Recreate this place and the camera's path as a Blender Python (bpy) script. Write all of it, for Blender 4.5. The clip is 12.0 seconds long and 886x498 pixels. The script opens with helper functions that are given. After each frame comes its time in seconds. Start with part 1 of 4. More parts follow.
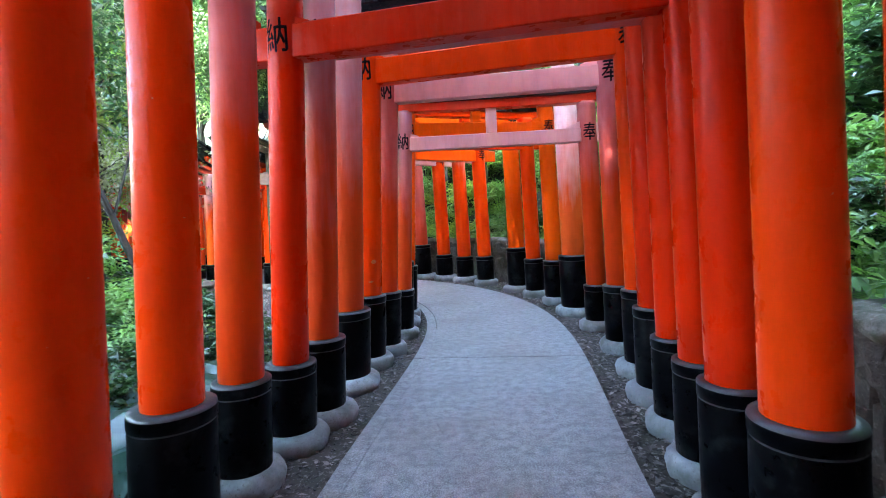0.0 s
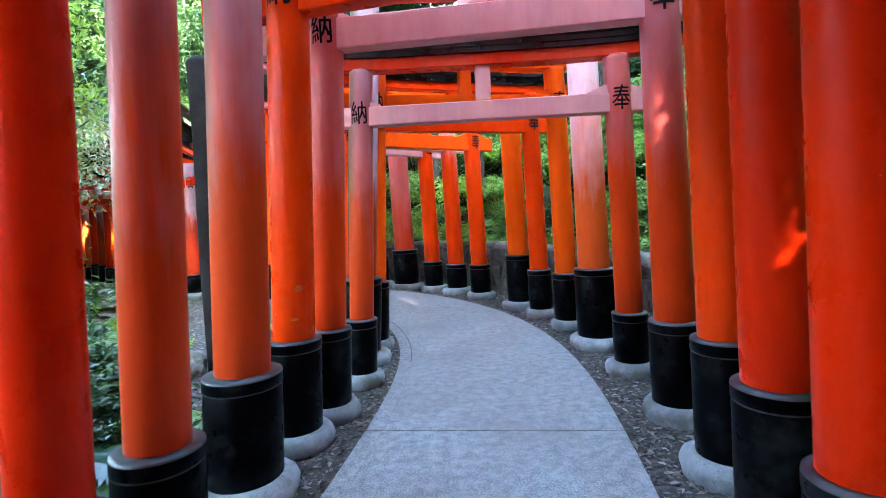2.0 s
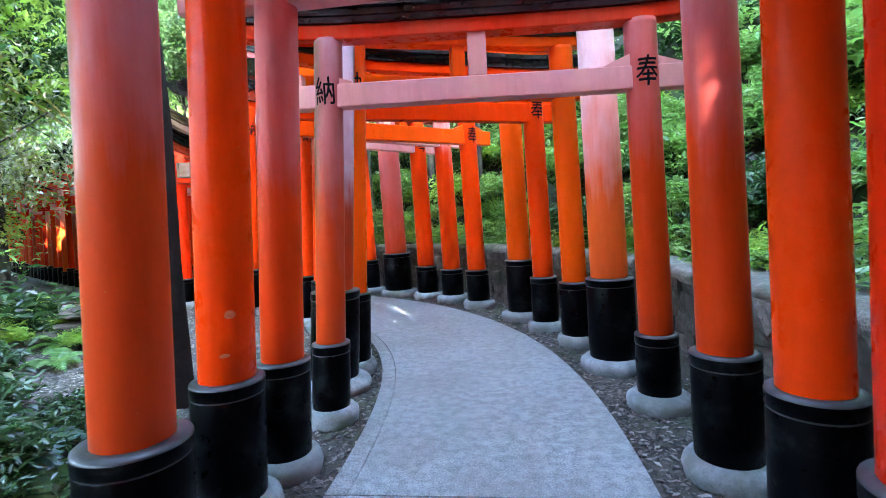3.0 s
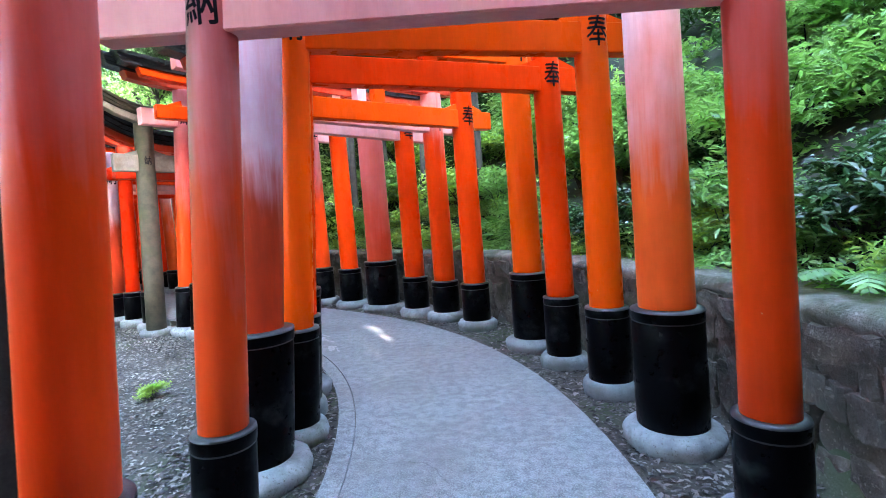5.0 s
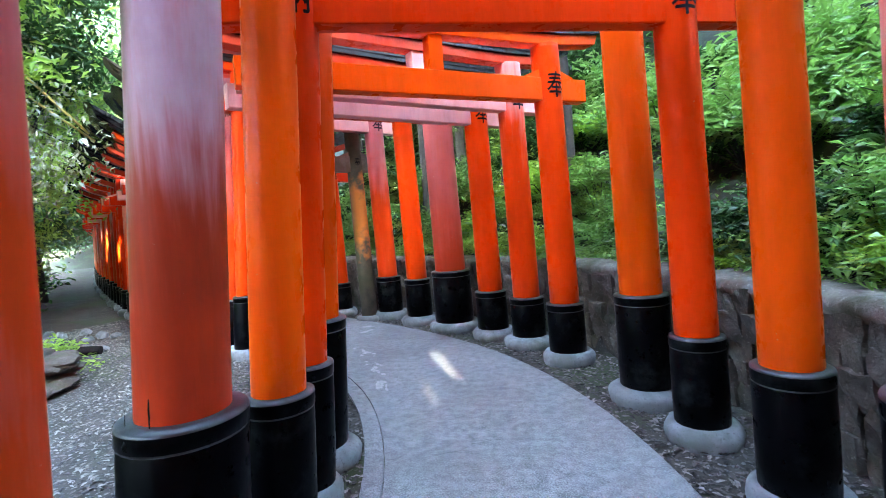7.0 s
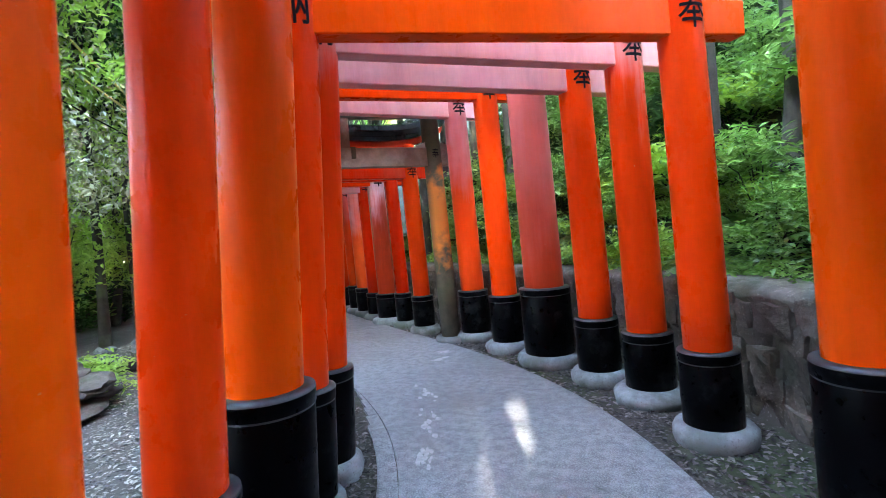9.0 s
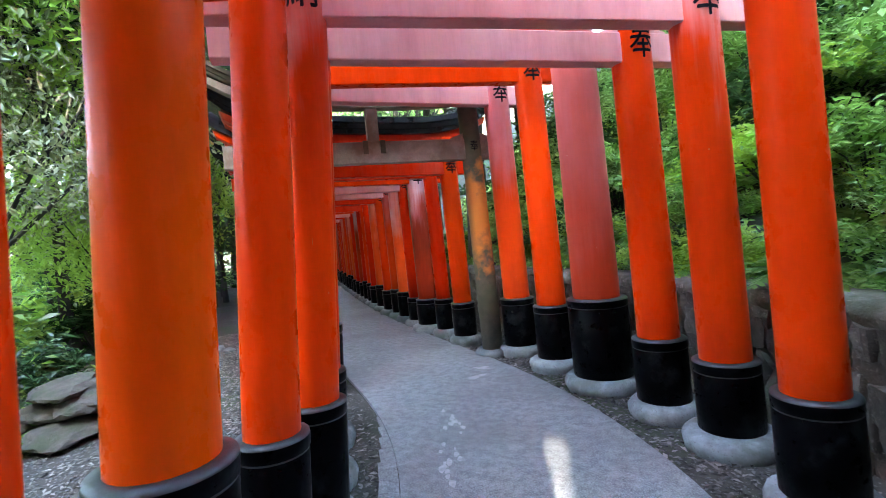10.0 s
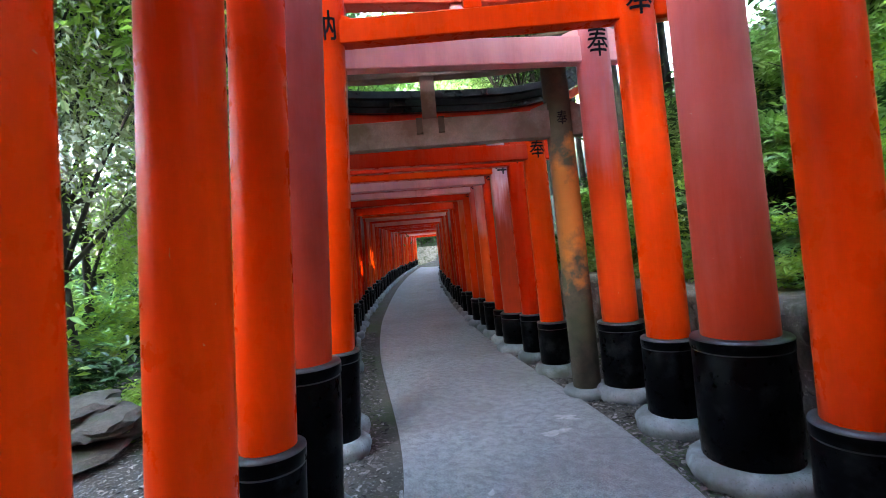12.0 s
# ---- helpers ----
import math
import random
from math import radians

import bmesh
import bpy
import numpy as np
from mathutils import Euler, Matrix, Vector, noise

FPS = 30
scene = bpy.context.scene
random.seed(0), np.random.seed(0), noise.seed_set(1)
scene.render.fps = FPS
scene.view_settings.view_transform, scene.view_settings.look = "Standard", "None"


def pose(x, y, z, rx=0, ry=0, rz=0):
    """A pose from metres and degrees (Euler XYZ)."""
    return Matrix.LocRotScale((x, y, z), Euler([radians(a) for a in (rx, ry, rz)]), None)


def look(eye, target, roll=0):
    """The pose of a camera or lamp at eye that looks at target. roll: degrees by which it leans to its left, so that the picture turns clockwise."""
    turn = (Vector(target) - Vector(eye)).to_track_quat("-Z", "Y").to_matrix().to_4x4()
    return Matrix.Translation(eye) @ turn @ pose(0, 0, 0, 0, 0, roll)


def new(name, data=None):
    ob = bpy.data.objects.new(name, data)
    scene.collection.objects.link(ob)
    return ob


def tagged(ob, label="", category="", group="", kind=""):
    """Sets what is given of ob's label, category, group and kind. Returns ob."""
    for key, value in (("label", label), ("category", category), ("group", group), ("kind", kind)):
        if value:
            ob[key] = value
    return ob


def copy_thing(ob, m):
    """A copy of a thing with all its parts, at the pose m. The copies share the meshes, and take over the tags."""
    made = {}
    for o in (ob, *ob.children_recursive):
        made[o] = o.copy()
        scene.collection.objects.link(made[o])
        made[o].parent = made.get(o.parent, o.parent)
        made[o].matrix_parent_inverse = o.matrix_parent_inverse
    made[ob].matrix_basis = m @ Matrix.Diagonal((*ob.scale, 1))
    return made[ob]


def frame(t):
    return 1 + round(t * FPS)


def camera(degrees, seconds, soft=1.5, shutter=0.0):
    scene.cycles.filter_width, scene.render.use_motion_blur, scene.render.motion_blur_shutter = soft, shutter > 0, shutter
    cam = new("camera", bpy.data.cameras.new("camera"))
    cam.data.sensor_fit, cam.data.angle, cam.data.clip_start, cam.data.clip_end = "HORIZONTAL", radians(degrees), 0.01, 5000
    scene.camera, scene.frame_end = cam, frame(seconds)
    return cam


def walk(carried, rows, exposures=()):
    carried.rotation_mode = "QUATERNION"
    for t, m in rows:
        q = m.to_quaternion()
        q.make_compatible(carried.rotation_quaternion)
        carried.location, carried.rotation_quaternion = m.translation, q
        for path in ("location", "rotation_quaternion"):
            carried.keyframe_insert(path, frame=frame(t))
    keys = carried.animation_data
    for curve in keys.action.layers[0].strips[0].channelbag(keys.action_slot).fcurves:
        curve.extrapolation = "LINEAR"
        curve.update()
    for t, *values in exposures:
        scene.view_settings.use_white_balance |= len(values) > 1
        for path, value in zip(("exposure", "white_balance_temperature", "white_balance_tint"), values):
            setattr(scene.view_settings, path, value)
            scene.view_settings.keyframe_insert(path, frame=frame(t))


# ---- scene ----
cam = camera(82.5, 12.0, soft=0.55, shutter=0.25)
METRES, EYE, TILT, LEAN, TURN = 9.3, 1.49, 0.0, 0.0, 0.0
ROWS = [
    (0.0, 0.0, 0.0, 0.0, -0.19, -3.74, 2.9),
    (0.5, 0.0048, 0.0475, 0.0018, -0.18, -3.79, 2.91),
    (1.0, 0.0103, 0.0979, -0.0004, -0.17, -3.8, 2.89),
    (1.5, 0.0193, 0.1468, -0.0018, -0.15, -3.79, 3.0),
    (2.0, 0.0268, 0.1917, 0.0002, -0.16, -3.81, 3.01),
    (2.5, 0.0331, 0.238, -0.0018, -0.13, -3.79, 3.02),
    (3.0, 0.0383, 0.2794, 0.0002, -0.15, -3.78, 3.15),
    (5.0, 0.0561, 0.4442, -0.0003, 0.08, -3.75, 3.4),
    (5.5, 0.059, 0.4831, -0.0008, 0.74, -3.73, 3.46),
    (6.0, 0.0604, 0.5236, -0.0019, 3.53, -3.43, 3.66),
    (6.5, 0.0637, 0.5618, 0.0003, 7.51, -3.19, 3.92),
    (7.0, 0.0686, 0.5958, -0.001, 10.34, -2.99, 4.14),
    (7.5, 0.0748, 0.6356, -0.0006, 14.39, -2.63, 4.32),
    (9.5, 0.0747, 0.8012, -0.0007, 27.19, -1.72, 4.81),
    (10.0, 0.0692, 0.8399, 0.0, 30.89, -1.47, 4.95),
    (10.5, 0.0649, 0.8825, -0.0015, 34.83, -1.11, 4.89),
    (11.0, 0.0587, 0.9188, -0.0001, 38.83, -0.8, 4.87),
    (11.5, 0.0472, 0.9539, -0.0026, 42.07, -0.52, 4.89),
    (12.0, 0.0328, 0.9884, -0.0017, 44.64, -0.37, 4.85),
]
walk(cam, [(t, pose(0, 0, EYE, TILT, LEAN, TURN) @ pose(METRES * x, METRES * y, METRES * z, 90 + pitch, roll, yaw)) for t, x, y, z, yaw, pitch, roll in ROWS],
     [(0.0, 6.35, 6650, 10), (1.2, 6.38, 6550, 10), (3.0, 6.4, 6450, 10), (5.5, 6.5, 6450, 10), (7.0, 6.4, 6500, 10), (8.5, 6.35, 6600, 10), (10.5, 6.05, 6700, 10), (12.0, 5.85, 6800, 10)])

# ---- light ----
SUN_DIR = Vector((0.378, -0.850, 0.366)).normalized()
world = bpy.data.worlds.new("sky")
scene.world = world
world.use_nodes = True
wn = world.node_tree.nodes
sky = wn.new("ShaderNodeTexSky")
sky.sky_type = "NISHITA"
sky.sun_disc = False
sky.sun_elevation = math.asin(SUN_DIR.z)
sky.sun_rotation = math.atan2(SUN_DIR.x, SUN_DIR.y)
sky.dust_density = 2.0
world.node_tree.links.new(sky.outputs[0], wn["Background"].inputs[0])
wn["Background"].inputs[1].default_value = 0.15
sun_data = bpy.data.lights.new("sun", "SUN")
sun_data.energy = 2.5
sun_data.angle = radians(0.45)
sun_data.color = (1.0, 0.93, 0.82)
sun = new("sun", sun_data)
sun.matrix_world = look((20 * SUN_DIR.x, 20 * SUN_DIR.y, 20 * SUN_DIR.z), (0, 0, 0))


# ---- materials ----
def nodes_of(name):
    m = bpy.data.materials.new(name)
    m.use_nodes = True
    nt = m.node_tree
    return m, nt, nt.nodes["Principled BSDF"]


def tex_noise(nt, scale, detail=4.0, stretch=None, rough=0.6):
    n = nt.nodes.new("ShaderNodeTexNoise")
    n.inputs["Scale"].default_value = scale
    n.inputs["Detail"].default_value = detail
    n.inputs["Roughness"].default_value = rough
    g = nt.nodes.new("ShaderNodeNewGeometry")
    out = g.outputs["Position"]
    if stretch:
        mp = nt.nodes.new("ShaderNodeMapping")
        mp.inputs["Scale"].default_value = stretch
        nt.links.new(out, mp.inputs[0])
        out = mp.outputs[0]
    nt.links.new(out, n.inputs["Vector"])
    return n.outputs["Fac"]


def ramp(nt, src, lo, hi, a=0.0, b=1.0):
    r = nt.nodes.new("ShaderNodeMapRange")
    r.inputs[1].default_value, r.inputs[2].default_value = lo, hi
    r.inputs[3].default_value, r.inputs[4].default_value = a, b
    nt.links.new(src, r.inputs[0])
    return r.outputs[0]


def mixc(nt, fac, a, b, mode="MIX"):
    m = nt.nodes.new("ShaderNodeMix")
    m.data_type, m.blend_type = "RGBA", mode
    for sock, v in ((m.inputs["Factor"], fac), (m.inputs["A"], a), (m.inputs["B"], b)):
        if isinstance(v, (int, float)):
            sock.default_value = v
        elif isinstance(v, tuple):
            sock.default_value = (*v[:3], 1.0)
        else:
            nt.links.new(v, sock)
    return m.outputs["Result"]


def mathn(nt, op, a, b):
    m = nt.nodes.new("ShaderNodeMath")
    m.operation = op
    for sock, v in ((m.inputs[0], a), (m.inputs[1], b)):
        if isinstance(v, (int, float)):
            sock.default_value = v
        else:
            nt.links.new(v, sock)
    return m.outputs[0]


def bump(nt, bsdf, src, dist, strength=0.6):
    b = nt.nodes.new("ShaderNodeBump")
    b.inputs["Distance"].default_value = dist
    b.inputs["Strength"].default_value = strength
    nt.links.new(src, b.inputs["Height"])
    nt.links.new(b.outputs[0], bsdf.inputs["Normal"])


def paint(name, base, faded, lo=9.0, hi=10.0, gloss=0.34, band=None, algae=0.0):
    """Vermilion paint on wood; above lo..hi metres it turns to the faded colour: sun bleaching, with sky reflection put
    in.
    """
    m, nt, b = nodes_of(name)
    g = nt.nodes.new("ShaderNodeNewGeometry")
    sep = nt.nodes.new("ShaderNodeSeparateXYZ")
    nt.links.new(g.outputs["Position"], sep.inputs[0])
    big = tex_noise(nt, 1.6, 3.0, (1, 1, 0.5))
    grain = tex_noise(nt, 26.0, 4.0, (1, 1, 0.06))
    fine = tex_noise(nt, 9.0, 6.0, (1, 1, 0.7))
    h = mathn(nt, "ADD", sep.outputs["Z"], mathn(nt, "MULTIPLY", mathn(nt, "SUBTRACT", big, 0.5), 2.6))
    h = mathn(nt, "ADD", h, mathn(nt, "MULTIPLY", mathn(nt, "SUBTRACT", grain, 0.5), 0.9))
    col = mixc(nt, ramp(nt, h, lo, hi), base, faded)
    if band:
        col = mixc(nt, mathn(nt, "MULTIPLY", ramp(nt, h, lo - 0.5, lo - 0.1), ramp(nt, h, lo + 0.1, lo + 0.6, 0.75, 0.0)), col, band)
    if algae:
        ns = nt.nodes.new("ShaderNodeSeparateXYZ")
        nt.links.new(g.outputs["Normal"], ns.inputs[0])
        side = ramp(nt, mathn(nt, "ADD", ns.outputs["X"], mathn(nt, "MULTIPLY", mathn(nt, "SUBTRACT", fine, 0.5), 0.8)), -0.2, -0.75)
        col = mixc(nt, mathn(nt, "MULTIPLY", mathn(nt, "MULTIPLY", side, ramp(nt, h, 1.2, 1.9)), algae), col, (0.1, 0.11, 0.04))
    dark = tuple(c * 0.66 for c in base)
    col = mixc(nt, ramp(nt, fine, 0.42, 0.75, 0.0, 0.2), col, dark)
    col = mixc(nt, ramp(nt, grain, 0.5, 0.8, 0.0, 0.25), col, tuple(min(1, c * 1.15 + 0.02) for c in base))
    streak = tex_noise(nt, 4.5, 5.0, (1, 1, 0.22), 0.65)
    col = mixc(nt, ramp(nt, streak, 0.46, 0.7, 0.0, 0.28), col, tuple(c * 0.5 for c in base))
    col = mixc(nt, ramp(nt, streak, 0.45, 0.28, 0.0, 0.25), col, (min(1, base[0] * 1.08), base[1] * 1.7 + 0.01, base[2] * 1.3))
    chips = ramp(nt, tex_noise(nt, 34.0, 3.0), 0.75, 0.765, 0.0, 0.5)
    col = mixc(nt, chips, col, (0.5, 0.32, 0.26))
    nt.links.new(col, b.inputs["Base Color"])
    b.inputs["Specular IOR Level"].default_value = 0.085
    nt.links.new(ramp(nt, fine, 0.3, 0.7, gloss - 0.12, gloss + 0.04), b.inputs["Roughness"])
    bump(nt, b, mathn(nt, "ADD", grain, mathn(nt, "MULTIPLY", fine, 0.6)), 0.004, 0.35)
    return m


def stonelike(name, c1, c2, scale, rough=0.9, bumpd=0.01, spots=None, moss=None, per_object=0.0):
    m, nt, b = nodes_of(name)
    a = tex_noise(nt, scale, 6.0)
    f = tex_noise(nt, scale * 9, 5.0, None, 0.7)
    col = mixc(nt, ramp(nt, a, 0.32, 0.68), c1, c2)
    col = mixc(nt, ramp(nt, f, 0.35, 0.75, 0.0, 0.5), col, tuple(c * 0.45 for c in c1))
    if spots:
        col = mixc(nt, ramp(nt, tex_noise(nt, spots[0], 2.0), 0.62, 0.66, 0.0, 0.8), col, spots[1])
    if moss:
        col = mixc(nt, ramp(nt, tex_noise(nt, moss[0], 5.0), 0.5, 0.62, 0.0, 0.75), col, moss[1])
    if per_object:
        oi = nt.nodes.new("ShaderNodeObjectInfo")
        col = mixc(nt, ramp(nt, oi.outputs["Random"], 0, 1, 0.0, per_object), col, tuple(c * 0.35 for c in c1))
    nt.links.new(col, b.inputs["Base Color"])
    b.inputs["Roughness"].default_value = rough
    bump(nt, b, mathn(nt, "ADD", a, mathn(nt, "MULTIPLY", f, 0.5)), bumpd, 0.7)
    return m


def leafy(name, c1, c2, gloss=0.45, trans=0.35, power=1.0):
    m, nt, b = nodes_of(name)
    g = nt.nodes.new("ShaderNodeNewGeometry")
    col = mixc(nt, mathn(nt, "POWER", g.outputs["Random Per Island"], power), c1, c2)
    col = mixc(nt, ramp(nt, tex_noise(nt, 1.3, 2.0), 0.35, 0.7, 0.0, 0.6), col, tuple(c * 0.55 for c in c1))
    nt.links.new(col, b.inputs["Base Color"])
    b.inputs["Roughness"].default_value = gloss
    t = nt.nodes.new("ShaderNodeBsdfTranslucent")
    tint = mixc(nt, 0.6, col, (c2[0] * 1.8, c2[1] * 1.9, c2[2] * 0.9))
    nt.links.new(tint, t.inputs[0])
    mx = nt.nodes.new("ShaderNodeMixShader")
    mx.inputs[0].default_value = trans
    nt.links.new(b.outputs[0], mx.inputs[1])
    nt.links.new(t.outputs[0], mx.inputs[2])
    nt.links.new(mx.outputs[0], nt.nodes["Material Output"].inputs[0])
    return m


ORANGE, DEEP, PINK = (0.8, 0.046, 0.0015), (0.68, 0.021, 0.001), (0.62, 0.26, 0.25)
PAINTS = {
    "fresh": paint("paint_fresh", ORANGE, PINK),
    "bright": paint("paint_bright", (0.84, 0.082, 0.002), PINK),
    "deep": paint("paint_deep", DEEP, (0.6, 0.1, 0.05), 2.3, 3.6),
    "half": paint("paint_half_faded", (0.66, 0.047, 0.004), (0.56, 0.2, 0.22), 1.8, 3.1, 0.4),
    "pink": paint("paint_faded", (0.58, 0.052, 0.008), (0.52, 0.26, 0.3), 1.6, 2.9, 0.4, None, 0.6),
    "pale": paint("paint_pale", (0.8, 0.1, 0.015), (0.8, 0.5, 0.51), 1.6, 2.8, 0.42),
    "beam": paint("paint_beam_pink", (0.76, 0.3, 0.27), (0.8, 0.42, 0.42), 1.5, 3.2, 0.5),
    "dull": paint("paint_dull", (0.5, 0.045, 0.015), (0.42, 0.12, 0.12), 1.0, 3.2, 0.45),
    # the sky's lavender reflection is put into this bleached colour
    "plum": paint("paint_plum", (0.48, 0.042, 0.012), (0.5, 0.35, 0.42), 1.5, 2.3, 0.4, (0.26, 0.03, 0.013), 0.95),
    "top": paint("paint_bleached_top", ORANGE, (0.66, 0.32, 0.3), 2.3, 3.1, 0.36),
}
M_WOOD = stonelike("weathered_wood", (0.105, 0.088, 0.055), (0.052, 0.046, 0.03), 9.0, 0.85, 0.006, None, (1.3, (0.075, 0.08, 0.035)))
_nt, _b = M_WOOD.node_tree, M_WOOD.node_tree.nodes["Principled BSDF"]
_old = _b.inputs["Base Color"].links[0].from_socket
_g = _nt.nodes.new("ShaderNodeNewGeometry")
_s = _nt.nodes.new("ShaderNodeSeparateXYZ")
_nt.links.new(_g.outputs["Position"], _s.inputs[0])
_h = mathn(_nt, "ADD", _s.outputs["Z"], mathn(_nt, "MULTIPLY", mathn(_nt, "SUBTRACT", tex_noise(_nt, 5.0, 6.0), 0.5), 1.6))
# orange light bounced onto the right post, put into the wood's colour
_bounce = mathn(_nt, "MULTIPLY", ramp(_nt, _h, 1.0, 1.4), ramp(_nt, _h, 2.0, 2.4, 0.95, 0.0))
_bounce = mathn(_nt, "MULTIPLY", _bounce, ramp(_nt, _s.outputs["X"], -2.29, -2.15))
_c = mixc(_nt, _bounce, _old, (0.62, 0.2, 0.025))
_nt.links.new(_c, _b.inputs["Base Color"])
M_WOODBEAM = stonelike("weathered_beam", (0.36, 0.31, 0.26), (0.22, 0.19, 0.15), 7.0, 0.85, 0.006, None, (2.4, (0.15, 0.1, 0.06)))
M_DARKWOOD = stonelike("dark_wood", (0.012, 0.01, 0.009), (0.026, 0.022, 0.02), 5.0, 0.85, 0.02)
M_DARKWOOD.node_tree.nodes["Principled BSDF"].inputs["Specular IOR Level"].default_value = 0.1
M_BLACK, _nt, _b = nodes_of("black_sleeve_paint")
_c = mixc(_nt, ramp(_nt, tex_noise(_nt, 5.0, 6.0), 0.54, 0.8, 0.0, 0.9), (0.0008, 0.0008, 0.0014), (0.018, 0.021, 0.021))
_nt.links.new(_c, _b.inputs["Base Color"])
_nt.links.new(ramp(_nt, tex_noise(_nt, 14.0, 4.0), 0.3, 0.7, 0.22, 0.5), _b.inputs["Roughness"])
_b.inputs["Specular IOR Level"].default_value = 0.042
bump(_nt, _b, tex_noise(_nt, 30.0, 3.0, (1, 1, 0.2)), 0.002, 0.4)
# the sky's highlight on the sleeve's top edge is put into this grey
M_RIM = stonelike("sky_lit_sleeve_rim", (0.042, 0.046, 0.055), (0.008, 0.009, 0.011), 9.0, 0.4, 0.002)
M_CAP = stonelike("black_cap_board", (0.008, 0.009, 0.01), (0.03, 0.034, 0.038), 4.0, 0.22, 0.003)
M_INK, _nt, _b = nodes_of("ink")
_nt.links.new(mixc(_nt, ramp(_nt, tex_noise(_nt, 40.0), 0.4, 0.7), (0.003, 0.003, 0.006), (0.01, 0.009, 0.012)), _b.inputs["Base Color"])
_b.inputs["Roughness"].default_value = 0.9
_b.inputs["Specular IOR Level"].default_value = 0.1
M_STONE = stonelike("base_stone", (0.37, 0.41, 0.43), (0.15, 0.165, 0.17), 7.0, 0.9, 0.01, (60.0, (0.13, 0.13, 0.12)), (3.0, (0.1, 0.11, 0.09)), 0.7)
M_PATH, _nt, _b = nodes_of("path_concrete")
_grain, _mid, _blot = tex_noise(_nt, 95.0, 3.0, None, 0.75), tex_noise(_nt, 13.0, 6.0, None, 0.75), tex_noise(_nt, 1.1, 5.0)
_c = mixc(_nt, ramp(_nt, _mid, 0.4, 0.6), (0.135, 0.144, 0.149), (0.27, 0.285, 0.293))
_c = mixc(_nt, ramp(_nt, _grain, 0.5, 0.64, 0.0, 0.5), _c, (0.46, 0.475, 0.49))
_c = mixc(_nt, ramp(_nt, _grain, 0.46, 0.34, 0.0, 0.6), _c, (0.055, 0.054, 0.054))
_c = mixc(_nt, ramp(_nt, _blot, 0.45, 0.68, 0.0, 0.5), _c, (0.15, 0.14, 0.137))
_v = _nt.nodes.new("ShaderNodeTexVoronoi")
_v.feature = "DISTANCE_TO_EDGE"
_v.inputs["Scale"].default_value = 0.55
_w = _nt.nodes.new("ShaderNodeTexNoise")
_w.inputs["Scale"].default_value = 2.5
_g = _nt.nodes.new("ShaderNodeNewGeometry")
_nt.links.new(_g.outputs["Position"], _w.inputs["Vector"])
_nt.links.new(mixc(_nt, 0.45, _g.outputs["Position"], _w.outputs["Color"], "ADD"), _v.inputs["Vector"])
_cr = mathn(_nt, "MULTIPLY", ramp(_nt, _v.outputs["Distance"], 0.0, 0.004, 1.0, 0.0), ramp(_nt, _blot, 0.52, 0.6))
_c = mixc(_nt, mathn(_nt, "MULTIPLY", _cr, 0.5), _c, (0.03, 0.03, 0.03))
_nt.links.new(_c, _b.inputs["Base Color"])
_nt.links.new(ramp(_nt, _mid, 0.3, 0.7, 0.62, 0.9), _b.inputs["Roughness"])
bump(_nt, _b, mathn(_nt, "ADD", _grain, mathn(_nt, "MULTIPLY", _mid, 0.8)), 0.006, 0.8)
M_EARTH = stonelike("earth_gravel", (0.085, 0.077, 0.066), (0.042, 0.037, 0.031), 2.2, 1.0, 0.03, (45.0, (0.2, 0.19, 0.175)), (0.55, (0.05, 0.075, 0.03)))
M_SOIL = stonelike("forest_floor", (0.035, 0.03, 0.02), (0.02, 0.03, 0.013), 1.2, 1.0, 0.04, (9.0, (0.05, 0.09, 0.03)), (0.8, (0.04, 0.075, 0.025)))
M_ROCK = stonelike("wall_rock", (0.09, 0.079, 0.064), (0.23, 0.2, 0.165), 5.0, 0.95, 0.07, (38.0, (0.3, 0.27, 0.23)), (2.6, (0.045, 0.055, 0.03)), 0.6)
M_COPING = stonelike("wall_coping", (0.3, 0.285, 0.255), (0.11, 0.1, 0.082), 6.0, 0.95, 0.05, (30.0, (0.36, 0.34, 0.3)), (2.2, (0.05, 0.062, 0.03)))
M_SLAB = stonelike("slab_rock", (0.06, 0.05, 0.04), (0.13, 0.11, 0.09), 8.0, 0.95, 0.03, None, (3.0, (0.05, 0.06, 0.03)))
M_CABLE = stonelike("yellow_cable", (0.55, 0.42, 0.08), (0.4, 0.33, 0.1), 9.0, 0.6, 0.001)
M_MORTAR = stonelike("wall_mortar", (0.07, 0.064, 0.056), (0.13, 0.12, 0.105), 6.0, 1.0, 0.04)
M_BARK = stonelike("bark", (0.024, 0.021, 0.017), (0.055, 0.049, 0.04), 6.0, 0.95, 0.03, None, (1.8, (0.07, 0.08, 0.05)))
# sunlight on the foliage is put into the light ends of these greens
M_LEAF = leafy("leaf_green", (0.022, 0.065, 0.016), (0.34, 0.56, 0.2), 0.3, 0.35, 1.7)
M_LEAF_Y = leafy("leaf_light", (0.09, 0.18, 0.035), (0.42, 0.58, 0.16), 0.36, 0.5)
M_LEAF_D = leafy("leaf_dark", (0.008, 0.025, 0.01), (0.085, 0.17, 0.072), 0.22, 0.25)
# white sky glints and the dark gaps between are put into these colours
M_LEAF_G = leafy("leaf_painted_glints", (0.018, 0.032, 0.015), (0.66, 0.69, 0.6), 0.15, 0.3, 2.2)
M_FERN = leafy("fern_green", (0.05, 0.14, 0.04), (0.24, 0.43, 0.15), 0.35, 0.35)
# fern green with the sky's blue cast put into it
M_FERN_B = leafy("fern_sky_cast", (0.02, 0.06, 0.044), (0.095, 0.19, 0.155), 0.28, 0.25)
